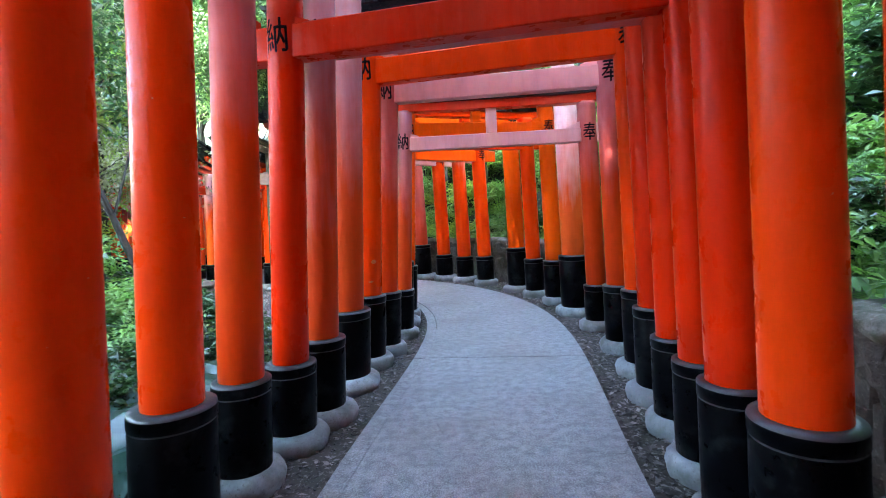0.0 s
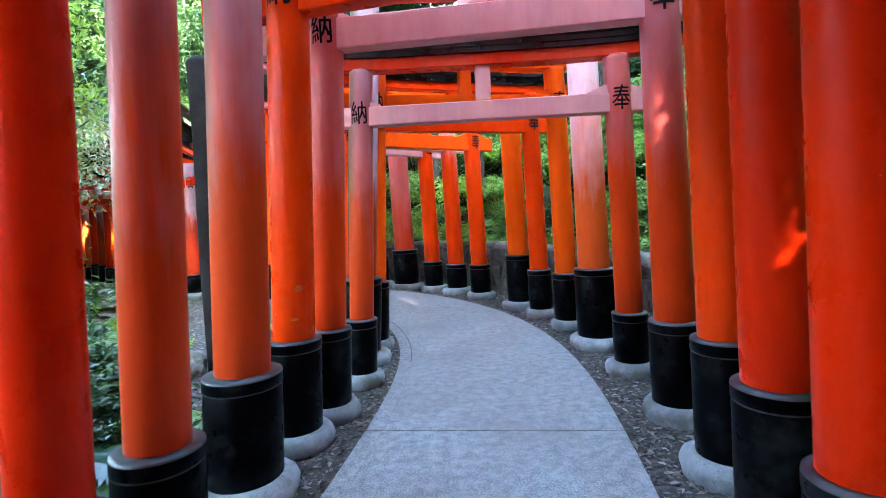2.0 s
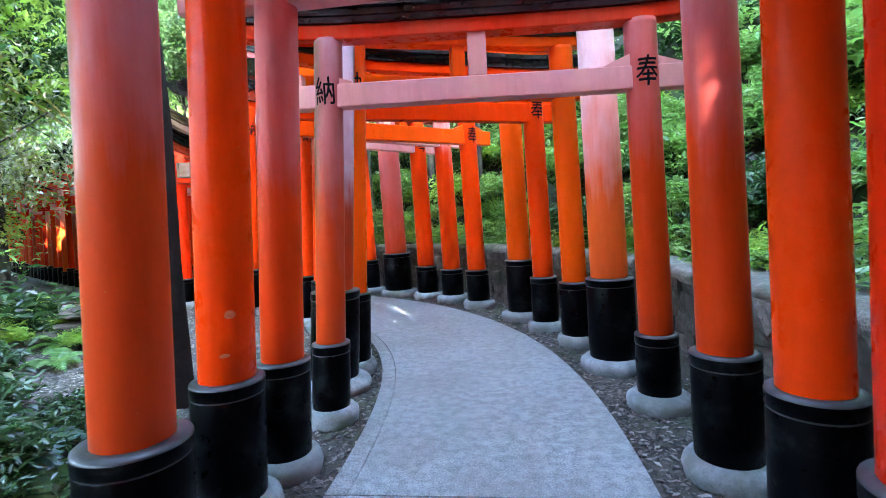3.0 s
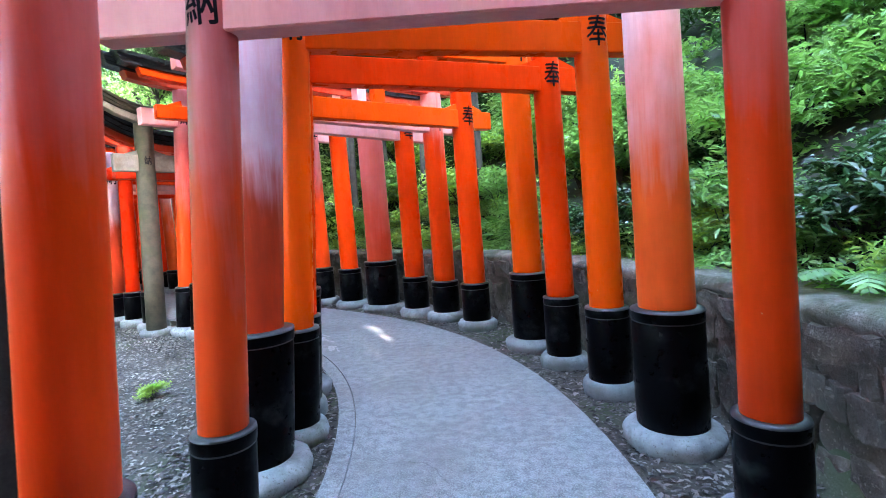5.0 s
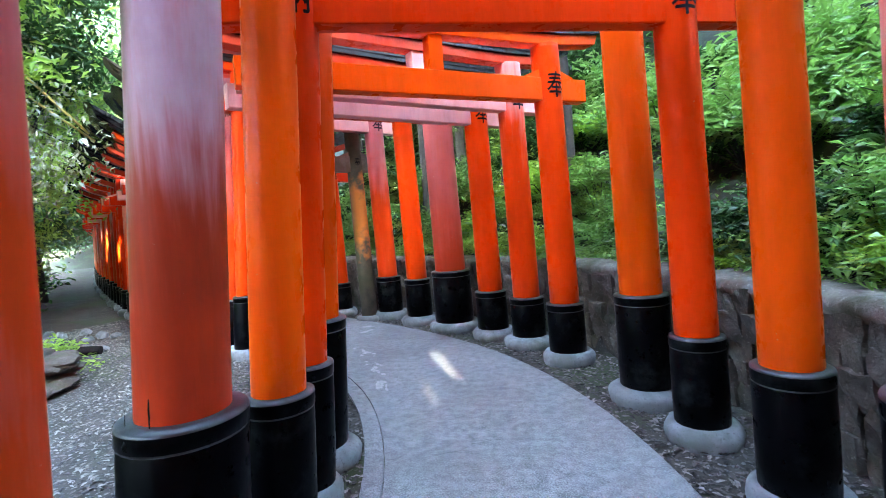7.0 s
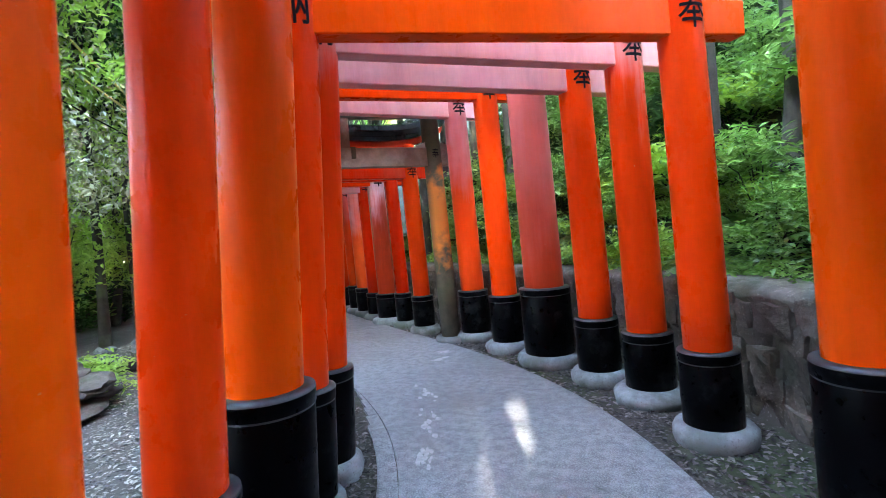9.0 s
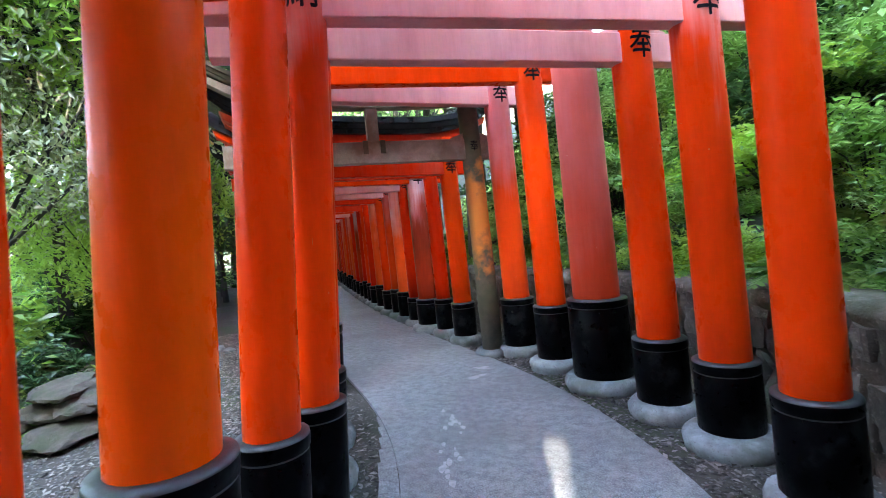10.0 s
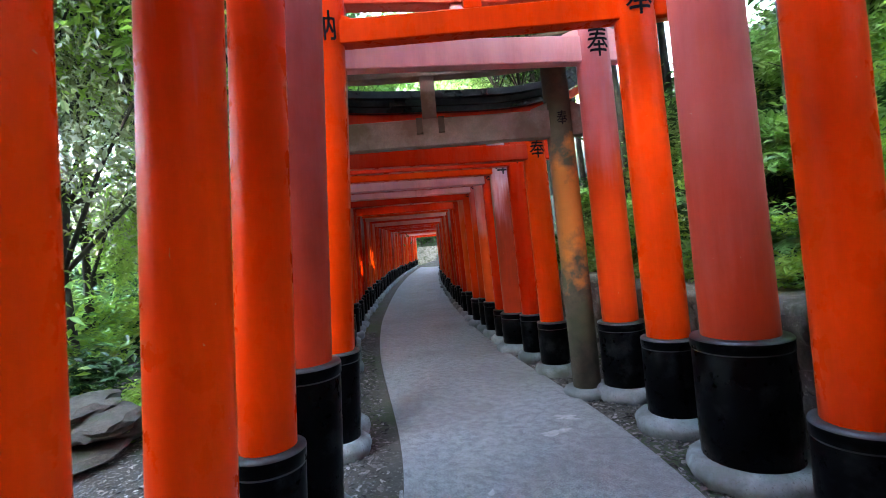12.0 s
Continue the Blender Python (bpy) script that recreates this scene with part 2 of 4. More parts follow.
# the pillars' shade on the verge is put into this litter's dark tone
M_LITTER = leafy("leaf_litter", (0.014, 0.011, 0.009), (0.36, 0.32, 0.3), 0.75, 0.0, 2.2)
M_CHIPS = leafy("yard_chips", (0.07, 0.06, 0.048), (0.45, 0.42, 0.37), 0.75, 0.0, 1.3)
M_PEBBLE = stonelike("pebbles", (0.1, 0.1, 0.097), (0.2, 0.195, 0.185), 3.0, 0.95, 0.004)


# ---- mesh helpers ----
def obj(name, bm, mat, parent=None, label="", smooth=False):
    me = bpy.data.meshes.new(name)
    bm.normal_update()
    bm.to_mesh(me)
    bm.free()
    for mm in mat if isinstance(mat, (list, tuple)) else (mat,):
        me.materials.append(mm)
    if smooth:
        me.shade_smooth()
    ob = new(name, me)
    if parent:
        ob.parent = parent
    if label:
        ob["label"] = label
    return ob


part = obj


def lathe(bm, profile, base=(0, 0, 0), seg=28, lean=(0, 0), mats=None, wob=0.0, rnd=None):
    """Rings of (radius, z) round the z axis; lean is the shift in x and y for each metre of height."""
    rings = []
    for r, z in profile:
        ring = []
        for i in range(seg):
            a = 2 * math.pi * i / seg
            q = r * (1 + (rnd.uniform(-wob, wob) if rnd else 0))
            ring.append(bm.verts.new((base[0] + q * math.cos(a) + lean[0] * z, base[1] + q * math.sin(a) + lean[1] * z, base[2] + z)))
        rings.append(ring)
    for k in range(len(rings) - 1):
        for i in range(seg):
            fc = bm.faces.new((rings[k][i], rings[k][(i + 1) % seg], rings[k + 1][(i + 1) % seg], rings[k + 1][i]))
            fc.smooth = True
            if mats:
                fc.material_index = mats[k]
    bm.faces.new(list(reversed(rings[0])))
    bm.faces.new(rings[-1])


def sharp_edges(bm, angle=35):
    for e in bm.edges:
        if len(e.link_faces) == 2 and e.calc_face_angle(0) > radians(angle):
            e.smooth = False


def beam(bm, m, section, xs, zoff=None, slant=0.0):
    """Sweeps a closed (y, z) section along x at the stations xs; zoff lifts it; slant leans the ends out with height."""
    rings = []
    low = min(z for _, z in section)
    for k, x in enumerate(xs):
        lift = zoff(x) if zoff else 0.0
        s = slant if k == len(xs) - 1 else (-slant if k == 0 else 0.0)
        rings.append([bm.verts.new(m @ Vector((x + s * (z - low), y, z + lift))) for y, z in section])
    n = len(section)
    for k in range(len(rings) - 1):
        for i in range(n):
            bm.faces.new((rings[k][i], rings[k + 1][i], rings[k + 1][(i + 1) % n], rings[k][(i + 1) % n]))
    bm.faces.new(list(reversed(rings[0]))[::-1])
    bm.faces.new(list(reversed(rings[-1])))
    bmesh.ops.recalc_face_normals(bm, faces=bm.faces[:])


def rounded(hy, z0, z1, c=0.008):
    """A rectangle with chamfered corners, as (y, z)."""
    return [(-hy + c, z0), (hy - c, z0), (hy, z0 + c), (hy, z1 - c), (hy - c, z1), (-hy + c, z1), (-hy, z1 - c), (-hy, z0 + c)]


# ---- the line of the path ----
MIDS = [(-0.1, -9.0), (-0.06, -5.0), (-0.03, -1.5), (0.02, 1.3), (0.1, 2.6), (0.35, 3.9), (0.55, 5.3), (0.69, 6.32), (0.67, 7.15), (0.6, 7.9),
        (0.49, 8.5), (0.29, 9.12), (-0.11, 10.0), (-0.43, 10.57), (-0.85, 11.03), (-1.37, 11.57), (-2.09, 12.14), (-2.74, 12.6), (-3.65, 13.22),
        (-4.2, 13.6), (-5.27, 14.38), (-6.5, 15.38), (-7.74, 16.4), (-10.9, 19.25), (-14.5, 22.6), (-20.3, 28.3), (-31.0, 39.5)]


def smooth_line(pts, step=0.15, rounds=60):
    out = []
    for a, b in zip(pts[:-1], pts[1:]):
        a, b = np.array(a), np.array(b)
        n = max(1, int(np.linalg.norm(b - a) / step))
        out += [a + (b - a) * i / n for i in range(n)]
    out = np.array(out + [np.array(pts[-1])])
    for _ in range(rounds):
        out[1:-1] = 0.25 * out[:-2] + 0.5 * out[1:-1] + 0.25 * out[2:]
    return out


LINE = smooth_line(MIDS)
_d = np.gradient(LINE, axis=0)
_d /= np.linalg.norm(_d, axis=1)[:, None]
NORM = np.stack([_d[:, 1], -_d[:, 0]], 1)
RUN = np.concatenate([[0], np.cumsum(np.linalg.norm(np.diff(LINE, axis=0), axis=1))])


def on_line(s, off=0.0):
    """The place s metres along the path and off metres to its right."""
    x, y = np.interp(s, RUN, LINE[:, 0]), np.interp(s, RUN, LINE[:, 1])
    nx, ny = np.interp(s, RUN, NORM[:, 0]), np.interp(s, RUN, NORM[:, 1])
    return np.array([x + off * nx, y + off * ny]), math.atan2(ny, nx)


def run_at(x, y):
    return float(RUN[np.argmin((LINE[:, 0] - x) ** 2 + (LINE[:, 1] - y) ** 2)])


def offset_of(x, y):
    """Signed distance to the path, right positive, for arrays."""
    x, y = np.atleast_1d(x).astype(float), np.atleast_1d(y).astype(float)
    best, sign = np.full(x.shape, 1e9), np.zeros(x.shape)
    for i in range(0, len(LINE), 3):
        dx, dy = x - LINE[i, 0], y - LINE[i, 1]
        d2 = dx * dx + dy * dy
        near = d2 < best
        best = np.where(near, d2, best)
        sign = np.where(near, np.sign(dx * NORM[i, 0] + dy * NORM[i, 1]), sign)
    return np.sqrt(best) * sign


WALL_OFF, WALL_TOP = 1.82, 0.9


def height(x, y):
    x, y = np.atleast_1d(x).astype(float), np.atleast_1d(y).astype(float)
    d = offset_of(x, y)
    n = 0.05 * np.sin(1.7 * x + 0.6 * y) * np.cos(1.3 * y - 0.4 * x) + 0.03 * np.sin(4.1 * x) * np.sin(3.7 * y)
    right = np.where(d < WALL_OFF + 0.2, -0.03, WALL_TOP - 0.04 + np.clip(d - WALL_OFF - 0.9, 0, 10) * 0.72 + np.clip(d - 12, 0, 40) * 0.45 + n)
    a = -d
    left = -0.03 + np.clip((a - 1.3) / 1.5, 0, 1) * n * 0.8 + np.clip(a - 9, 0, 30) * 0.4
    return np.where(d > 0, right, left)


# ---- ground ----
def ground_sheet():
    fine = np.arange(-24, 24.01, 0.3)
    out = np.array([26, 30, 36, 45, 60, 90, 150, 300, 700.0])
    ax = np.concatenate([-out[::-1], fine, out])
    X, Y = np.meshgrid(ax - 3, ax + 9, indexing="ij")
    Z = height(X.ravel(), Y.ravel())
    n = len(ax)
    verts = np.stack([X.ravel(), Y.ravel(), Z], 1)
    i = np.arange(n * n).reshape(n, n)
    faces = np.stack([i[:-1, :-1].ravel(), i[1:, :-1].ravel(), i[1:, 1:].ravel(), i[:-1, 1:].ravel()], 1)
    me = bpy.data.meshes.new("ground")
    me.from_pydata(verts.tolist(), [], faces.tolist())
    me.materials.append(M_EARTH)
    me.materials.append(M_SOIL)
    me.shade_smooth()
    d = offset_of(X.ravel(), Y.ravel())
    wild = (d > WALL_OFF + 0.1) | (d < -6.2) | ((Y.ravel() < 5.8) & (d < -1.9))
    me.polygons.foreach_set("material_index", wild[faces[:, 0]].astype(np.int32))
    return tagged(new("ground", me), "grey-brown gravelly earth with moss under the trees", "ground", kind="structure")


ground_sheet()


def strip(bm, s0, s1, o0, o1, z, thick, step=0.3):
    n = max(2, int((s1 - s0) / step))
    a, b, c, d = [], [], [], []
    for k in range(n + 1):
        s = s0 + (s1 - s0) * k / n
        p, _ = on_line(s, o0)
        q, _ = on_line(s, o1)
        a.append(bm.verts.new((*p, z)))
        b.append(bm.verts.new((*q, z)))
        c.append(bm.verts.new((*p, z - thick)))
        d.append(bm.verts.new((*q, z - thick)))
    for k in range(n):
        bm.faces.new((a[k], b[k], b[k + 1], a[k + 1]))
        bm.faces.new((a[k + 1], c[k + 1], c[k], a[k]))
        bm.faces.new((b[k], d[k], d[k + 1], b[k + 1]))
    bm.faces.new((a[0], c[0], d[0], b[0]))
    bm.faces.new((a[n], b[n], d[n], c[n]))


path = tagged(new("path"), "smooth grey concrete footpath curving under the gates", "path", kind="structure")
s_joint = run_at(0.6, 5.12)
cuts = [0.3, s_joint - 9.0, s_joint - 3.6, s_joint, s_joint + 16, s_joint + 24, s_joint + 32, float(RUN[-1]) - 0.5]
for s0, s1 in zip(cuts[:-1], cuts[1:]):
    bm = bmesh.new()
    strip(bm, s0 + 0.006, s1 - 0.006, -0.77, 0.88, 0.0, 0.08)
    part("slab", bm, M_PATH, path)
    s1 = min(s1, run_at(-0.9, 11.0))
    if s1 - s0 > 1:
        bm = bmesh.new()
        strip(bm, s0 + 0.006, s1 - 0.006, -0.9, -0.776, -0.003, 0.08)
        part("edging", bm, M_PATH, path)
s_end = run_at(-0.9, 11.0)
for q in range(4):
    bm = bmesh.new()
    strip(bm, s_end + 0.25 * q - 0.004, s_end + 0.25 * (q + 1) - 0.01, -0.875 + 0.026 * q, -0.776, -0.003, 0.08, 0.12)
    part("edging", bm, M_PATH, path)


# ---- torii gates ----
def glyph(ch):
    """A character as (triangulated, finely cut) mesh data, one unit high, centred."""
    cu = bpy.data.curves.new("glyph", "FONT")
    cu.body = ch
    tmp = new("glyph", cu)
    me = bpy.data.meshes.new_from_object(tmp.evaluated_get(bpy.context.evaluated_depsgraph_get()))
    bpy.data.objects.remove(tmp)
    bm = bmesh.new()
    bm.from_mesh(me)
    bmesh.ops.triangulate(bm, faces=bm.faces[:])
    for _ in range(2):
        long = [e for e in bm.edges if e.calc_length() > 0.12]
        bmesh.ops.subdivide_edges(bm, edges=long, cuts=1)
        bmesh.ops.triangulate(bm, faces=bm.faces[:])
    bm.verts.index_update()
    # heavy brush strokes: thin layers, each shifted a little and laid over the last
    base = [(v.co.x - 0.5, v.co.y - 0.38) for v in bm.verts]
    tris = [tuple(v.index for v in f.verts) for f in bm.faces]
    bm.free()
    vs, fs = [], []
    for lay, (dx, dy) in enumerate(((0, 0), (0.014, 0.008), (-0.014, -0.008))):
        fs += [tuple(i + len(vs) for i in t) for t in tris]
        vs += [(x + dx, y + dy, lay * 0.0005) for x, y in base]
    return vs, fs


GLYPHS = {"R": glyph("\u5949"), "L": glyph("\u7d0d")}


def inscription(key, centre, radius, front, size, parent):
    vs, fs = GLYPHS[key]
    a0 = math.atan2(front[1], front[0])
    out = []
    for x, y, lay in vs:
        a = a0 + x * size * 0.84 / radius
        r = radius + 0.002 + lay
        out.append((centre[0] + r * math.cos(a), centre[1] + r * math.sin(a), centre[2] + y * size * 1.14))
    me = bpy.data.meshes.new("inscription")
    me.from_pydata(out, [], fs)
    me.materials.append(M_INK)
    ob = new("inscription", me)
    ob.parent = parent
    ob["label"] = "black brushed character"


def torii(L, R, rl, rr, sl, sr, nb, nt, post="fresh", bar="fresh", text=True, fat=0.0, seed=0, label="", wood=False, kz=None, tip=0.026, tip_left=None, rise=0.06, spread=0.065, slim=0.77, heavy=1.0):
    """One gate: feet L and R in plan, sleeve radii and tops, tie beam from nb to nt."""
    rnd = random.Random(seed)
    L, R = Vector(L), Vector(R)
    if tip_left:
        L = L + (L - R).normalized() * spread
    u = (R - L).normalized()
    front = Vector((u.y, -u.x))
    span = (R - L).length
    mid = (L + R) / 2
    kz = kz or nt + 0.3
    m = Matrix(((u.x, -front.x, 0, mid.x), (u.y, -front.y, 0, mid.y), (0, 0, 1, 0), (0, 0, 0, 1)))
    g = new("torii_gate")
    tagged(g, label or "vermilion wooden torii gate with black sleeves and a black cap", "torii gate", "torii gates over the path")
    posts = (post, post) if isinstance(post, str) else post
    half = span / 2 + max(rl, rr) + rnd.uniform(0.14, 0.24)
    over = half + 0.14
    up = lambda x: rise * (abs(x) / over) ** 4.0
    lift = up(span / 2)
    bmat = M_WOODBEAM if wood else PAINTS[bar]
    for key, foot, r, st, inward in (("L", L, rl, sl, u), ("R", R, rr, sr, -u)):
        rs = r if wood else r * (slim if key == "L" else 0.78)
        lean = inward * (tip_left if key == "L" and tip_left else tip)
        bm = bmesh.new()
        z0 = 0.02
        lathe(bm, [(rs * 1.0, z0), (rs * 0.99, 0.9), (rs * 0.965, 1.8), (rs * 0.93, kz - 0.02), (rs * 0.93, kz + 0.005 + lift)], (foot.x, foot.y, 0), 32, lean)
        pillar = part("pillar", bm, M_WOOD if wood else PAINTS[posts[key == "R"]], g)
        if not wood:
            bm = bmesh.new()
            lathe(bm, [(r * 0.985, 0.03), (r * 1.0, 0.3), (r * 0.985, st - 0.085), (r * 0.972, st - 0.08), (r * 0.972, st - 0.072), (r * 1.0, st - 0.068),
                       (r * 1.0, st - 0.014), (r * 0.985, st - 0.003), (rs * 1.015, st + 0.004), (rs * 0.9, st + 0.004)],
                  (foot.x, foot.y, 0), 32, lean, [0, 0, 0, 1, 0, 0, 1, 1, 1])
            sharp_edges(bm)
            part("sleeve", bm, (M_BLACK, M_RIM), pillar, "glossy black sleeve, sky highlight put into the rim colour")
        bm = bmesh.new()
        bo = r * (1.2 if wood else 1.0)
        hh = 0.1 if not wood else 0.06
        k = rnd.uniform(0.94, 1.08)
        lathe(bm, [(bo * 1.3 * k, -0.06), (bo * 1.38 * k, 0.0), (bo * 1.42 * k, hh * 0.35), (bo * 1.37 * k, hh * 0.72), (bo * 1.22, hh * 0.98), (bo * 1.02, hh * 1.04), (bo * 0.95, hh)],
              (foot.x + rnd.uniform(-0.01, 0.01), foot.y + rnd.uniform(-0.01, 0.01), 0), 28, (0, 0), None, 0.022, rnd)
        part("base_stone", bm, M_STONE, pillar, "rounded grey stone ring")
        if text:
            zc = (nb + nt) / 2 + 0.03
            inscription(key, (foot.x + lean.x * zc, foot.y + lean.y * zc, zc), rs * 0.945, front, 0.12 if wood else 0.035 + 1.35 * rs, pillar)
    hy = 0.05 + 0.12 * min(rl, rr)
    bm = bmesh.new()
    beam(bm, m, rounded(hy, nb, nt), [-half, -half * 0.5, 0, half * 0.5, half])
    part("tie_beam", bm, bmat, g)
    for sx in (-1, 1):
        for side in (-1, 1):
            bm = bmesh.new()
            x0 = sx * (span / 2 - tip * nt) + side * rl * 0.68
            ln, hw = 0.17, 0.045 + 0.02 * rnd.random()
            sec = [(x0, nt - 0.005), (x0 + side * ln, nt - 0.005), (x0 + side * ln, nt + hw * 0.25), (x0, nt + hw * 1.35)]
            vf = [bm.verts.new(m @ Vector((x, -hy * 0.8, z))) for x, z in sec]
            vb = [bm.verts.new(m @ Vector((x, hy * 0.8, z))) for x, z in sec]
            bm.faces.new(vf)
            bm.faces.new(vb[::-1])
            for i in range(4):
                bm.faces.new((vf[i], vb[i], vb[(i + 1) % 4], vf[(i + 1) % 4]))
            bmesh.ops.recalc_face_normals(bm, faces=bm.faces[:])
            part("wedge", bm, bmat, g)
    bm = bmesh.new()
    beam(bm, m @ Matrix.Translation((0, 0, 0)), rounded(hy * 0.9, nt - 0.003, kz + 0.01), [-0.065, 0.065])
    part("strut", bm, bmat, g)
    xs = [over * k / 8 for k in range(-8, 9)]
    hs = hy + 0.015
    bm = bmesh.new()
    beam(bm, m, rounded(hs, kz, kz + 0.1), xs, up, 0.35)
    part("lintel", bm, PAINTS["deep"] if bar == "beam" else bmat, g)
    bm = bmesh.new()
    right = [(hs + 0.03, kz + 0.102), (hs + 0.03, kz + 0.14), (hs + 0.05, kz + 0.144), (hs + 0.05, kz + 0.186), (hs + 0.085, kz + 0.192), (hs + 0.085, kz + 0.238)]
    right = [(hs + (y - hs) * heavy, kz + 0.102 + (z - kz - 0.102) * heavy) for y, z in right]
    sec = right + [(0, kz + 0.102 + 0.178 * heavy)] + [(-y, z) for y, z in right[::-1]]
    beam(bm, m, sec, [x * 1.13 for x in xs], up, 0.5)
    part("cap", bm, M_WOOD if wood else M_CAP, g, "" if wood else "black painted ridge cap")
    return g


# feet of the two pillars, sleeve radii, sleeve tops, tie beam, paints
GATES = [
    # the first four gates are unseen and enclose the start for its light
    ((-1.22, -1.05), (1.18, -1.2), 0.17, 0.17, 0.7, 0.7, 2.6, 2.8, "deep", "deep"),
    ((-1.22, -0.4), (1.2, -0.6), 0.17, 0.17, 0.7, 0.7, 2.7, 2.9, "fresh", "fresh"),
    ((-1.2, 0.25), (1.15, -0.0), 0.17, 0.17, 0.66, 0.7, 2.6, 2.8, "deep", "deep"),
    ((-1.2, 0.85), (1.16, 0.55), 0.17, 0.17, 0.66, 0.7, 2.7, 2.9, "half", "deep"),
    ((-1.16, 1.46), (1.2, 1.12), 0.175, 0.17, 0.62, 0.7, 2.65, 2.85, "fresh", "fresh"),
    ((-1.24, 2.19), (1.22, 1.67), 0.183, 0.175, 0.72, 0.75, 2.75, 2.97, "fresh", "fresh"),
    ((-1.14, 2.83), (1.29, 2.2), 0.165, 0.16, 0.62, 0.69, 2.85, 3.05, ("half", "deep"), "deep"),
    ((-1.08, 3.37), (1.42, 2.74), 0.17, 0.162, 0.56, 0.63, 2.53, 2.74, "deep", "deep"),
    ((-0.95, 3.79), (1.53, 3.29), 0.178, 0.165, 0.62, 0.62, 2.67, 2.88, ("pink", "deep"), "half"),
    ((-0.87, 4.52), (1.65, 3.87), 0.212, 0.18, 0.69, 0.71, 2.93, 3.16, ("pink", "deep"), "half"),
    ((-0.77, 5.15), (1.77, 4.49), 0.185, 0.171, 0.72, 0.75, 2.81, 3.05, "fresh", "fresh"),
    ((-0.63, 5.61), (1.86, 5.28), 0.166, 0.177, 0.68, 0.68, 2.73, 2.95, "half", "beam"),
    ((-0.535, 6.36), (1.91, 6.29), 0.143, 0.155, 0.59, 0.54, 2.31, 2.475, ("pink", "half"), "beam"),
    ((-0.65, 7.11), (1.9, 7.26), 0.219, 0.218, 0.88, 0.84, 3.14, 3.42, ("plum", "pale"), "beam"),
    ((-0.56, 7.62), (1.8, 8.15), 0.159, 0.173, 0.77, 0.69, 2.66, 2.89, "bright", "bright"),
    ((-0.63, 8.1), (1.61, 8.94), 0.15, 0.168, 0.77, 0.66, 2.57, 2.79, "fresh", "fresh"),
    ((-0.83, 8.59), (1.43, 9.68), 0.2, 0.206, 0.92, 0.82, 3.04, 3.25, "bright", "bright"),
    ((-1.16, 9.26), (0.89, 10.76), 0.16, 0.188, 0.7, 0.59, 2.59, 2.81, "fresh", "bright"),
    ((-1.36, 9.71), (0.49, 11.49), 0.17, 0.2, 0.68, 0.55, 2.67, 2.89, "top", "beam"),
    ((-1.71, 10.12), (0.03, 11.95), 0.155, 0.2, 0.71, 0.58, 2.65, 2.87, "fresh", "beam"),
    ((-2.2, 10.59), (-0.56, 12.51), 0.2, 0.272, 0.9, 0.81, 3.4, 3.65, "dull", "half"),
    ((-2.96, 11.3), (-1.18, 13.03), 0.165, 0.2, 0.75, 0.66, 3.02, 3.2, "fresh", "fresh"),
    ((-3.3, 11.55), (-1.79, 13.53), 0.165, 0.205, 0.68, 0.67, 2.99, 3.22, "half", "beam"),
]
built = []
for i, row in enumerate(GATES):
    built.append(torii(*row, text=i >= 5, seed=100 + i, tip_left=0.075 if i == 13 else 0.06, slim={5: 0.72, 7: 0.71, 8: 0.71, 9: 0.71, 13: 0.73}.get(i, 0.77), spread={5: 0.03, 6: 0.09, 7: 0.02, 8: 0.04, 12: 0.03, 13: 0.05, 14: 0.04, 16: 0.035, 17: 0.05, 18: 0.05, 19: 0.05}.get(i, 0.065),
          label={"half": "part-faded vermilion torii gate, black sleeves on stone rings", "pink": "pinkish torii gate, sun bleaching and sky sheen in its paint, black sleeves on stone rings",
                 "plum": "pale pink torii gate, bleaching and sky reflection in its paint, thick pillars, tall black sleeves", "dull": "dull red torii gate with very thick pillars in black sleeves",
                 "deep": "deep red-orange torii gate, black sleeves on stone rings", "bright": "bright orange torii gate, black sleeves on stone rings"}.get(row[8] if isinstance(row[8], str) else row[8][0], "vermilion orange torii gate, black sleeves on stone rings")))
# unseen gates added to carry the row on behind the start; they block the low sun
for k in range(13):
    y = -1.75 - 0.62 * k
    torii((-1.2, y), (1.14, y - 0.1), 0.165, 0.165, 0.68, 0.68, 2.6 + 0.05 * (k % 3), 2.8 + 0.05 * (k % 3), ("deep", "fresh", "half")[k % 3], "deep", text=False, seed=150 + k,
          label="unseen vermilion torii gate added behind the start, black sleeves")
wooden = torii((-3.86, 11.58), (-2.13, 13.42), 0.135, 0.128, 0, 0, 2.39, 2.64, text=True, seed=77, wood=True, kz=3.02, rise=0.3, label="unpainted weathered grey wooden torii gate with mossy pillars")

for sx in (-0.1, 0.1):
    uu = (Vector((-2.13, 13.42)) - Vector((-3.86, 11.58))).normalized()
    mm = Matrix(((uu.x, -uu.y, 0, -2.995), (uu.y, uu.x, 0, 12.5), (0, 0, 1, 0), (0, 0, 0, 1)))
    bm = bmesh.new()
    beam(bm, mm, rounded(0.085, 2.5, 2.65), [sx - 0.028, sx + 0.028])
    part("peg", bm, M_WOOD, wooden, "dark rotted peg beside the strut")


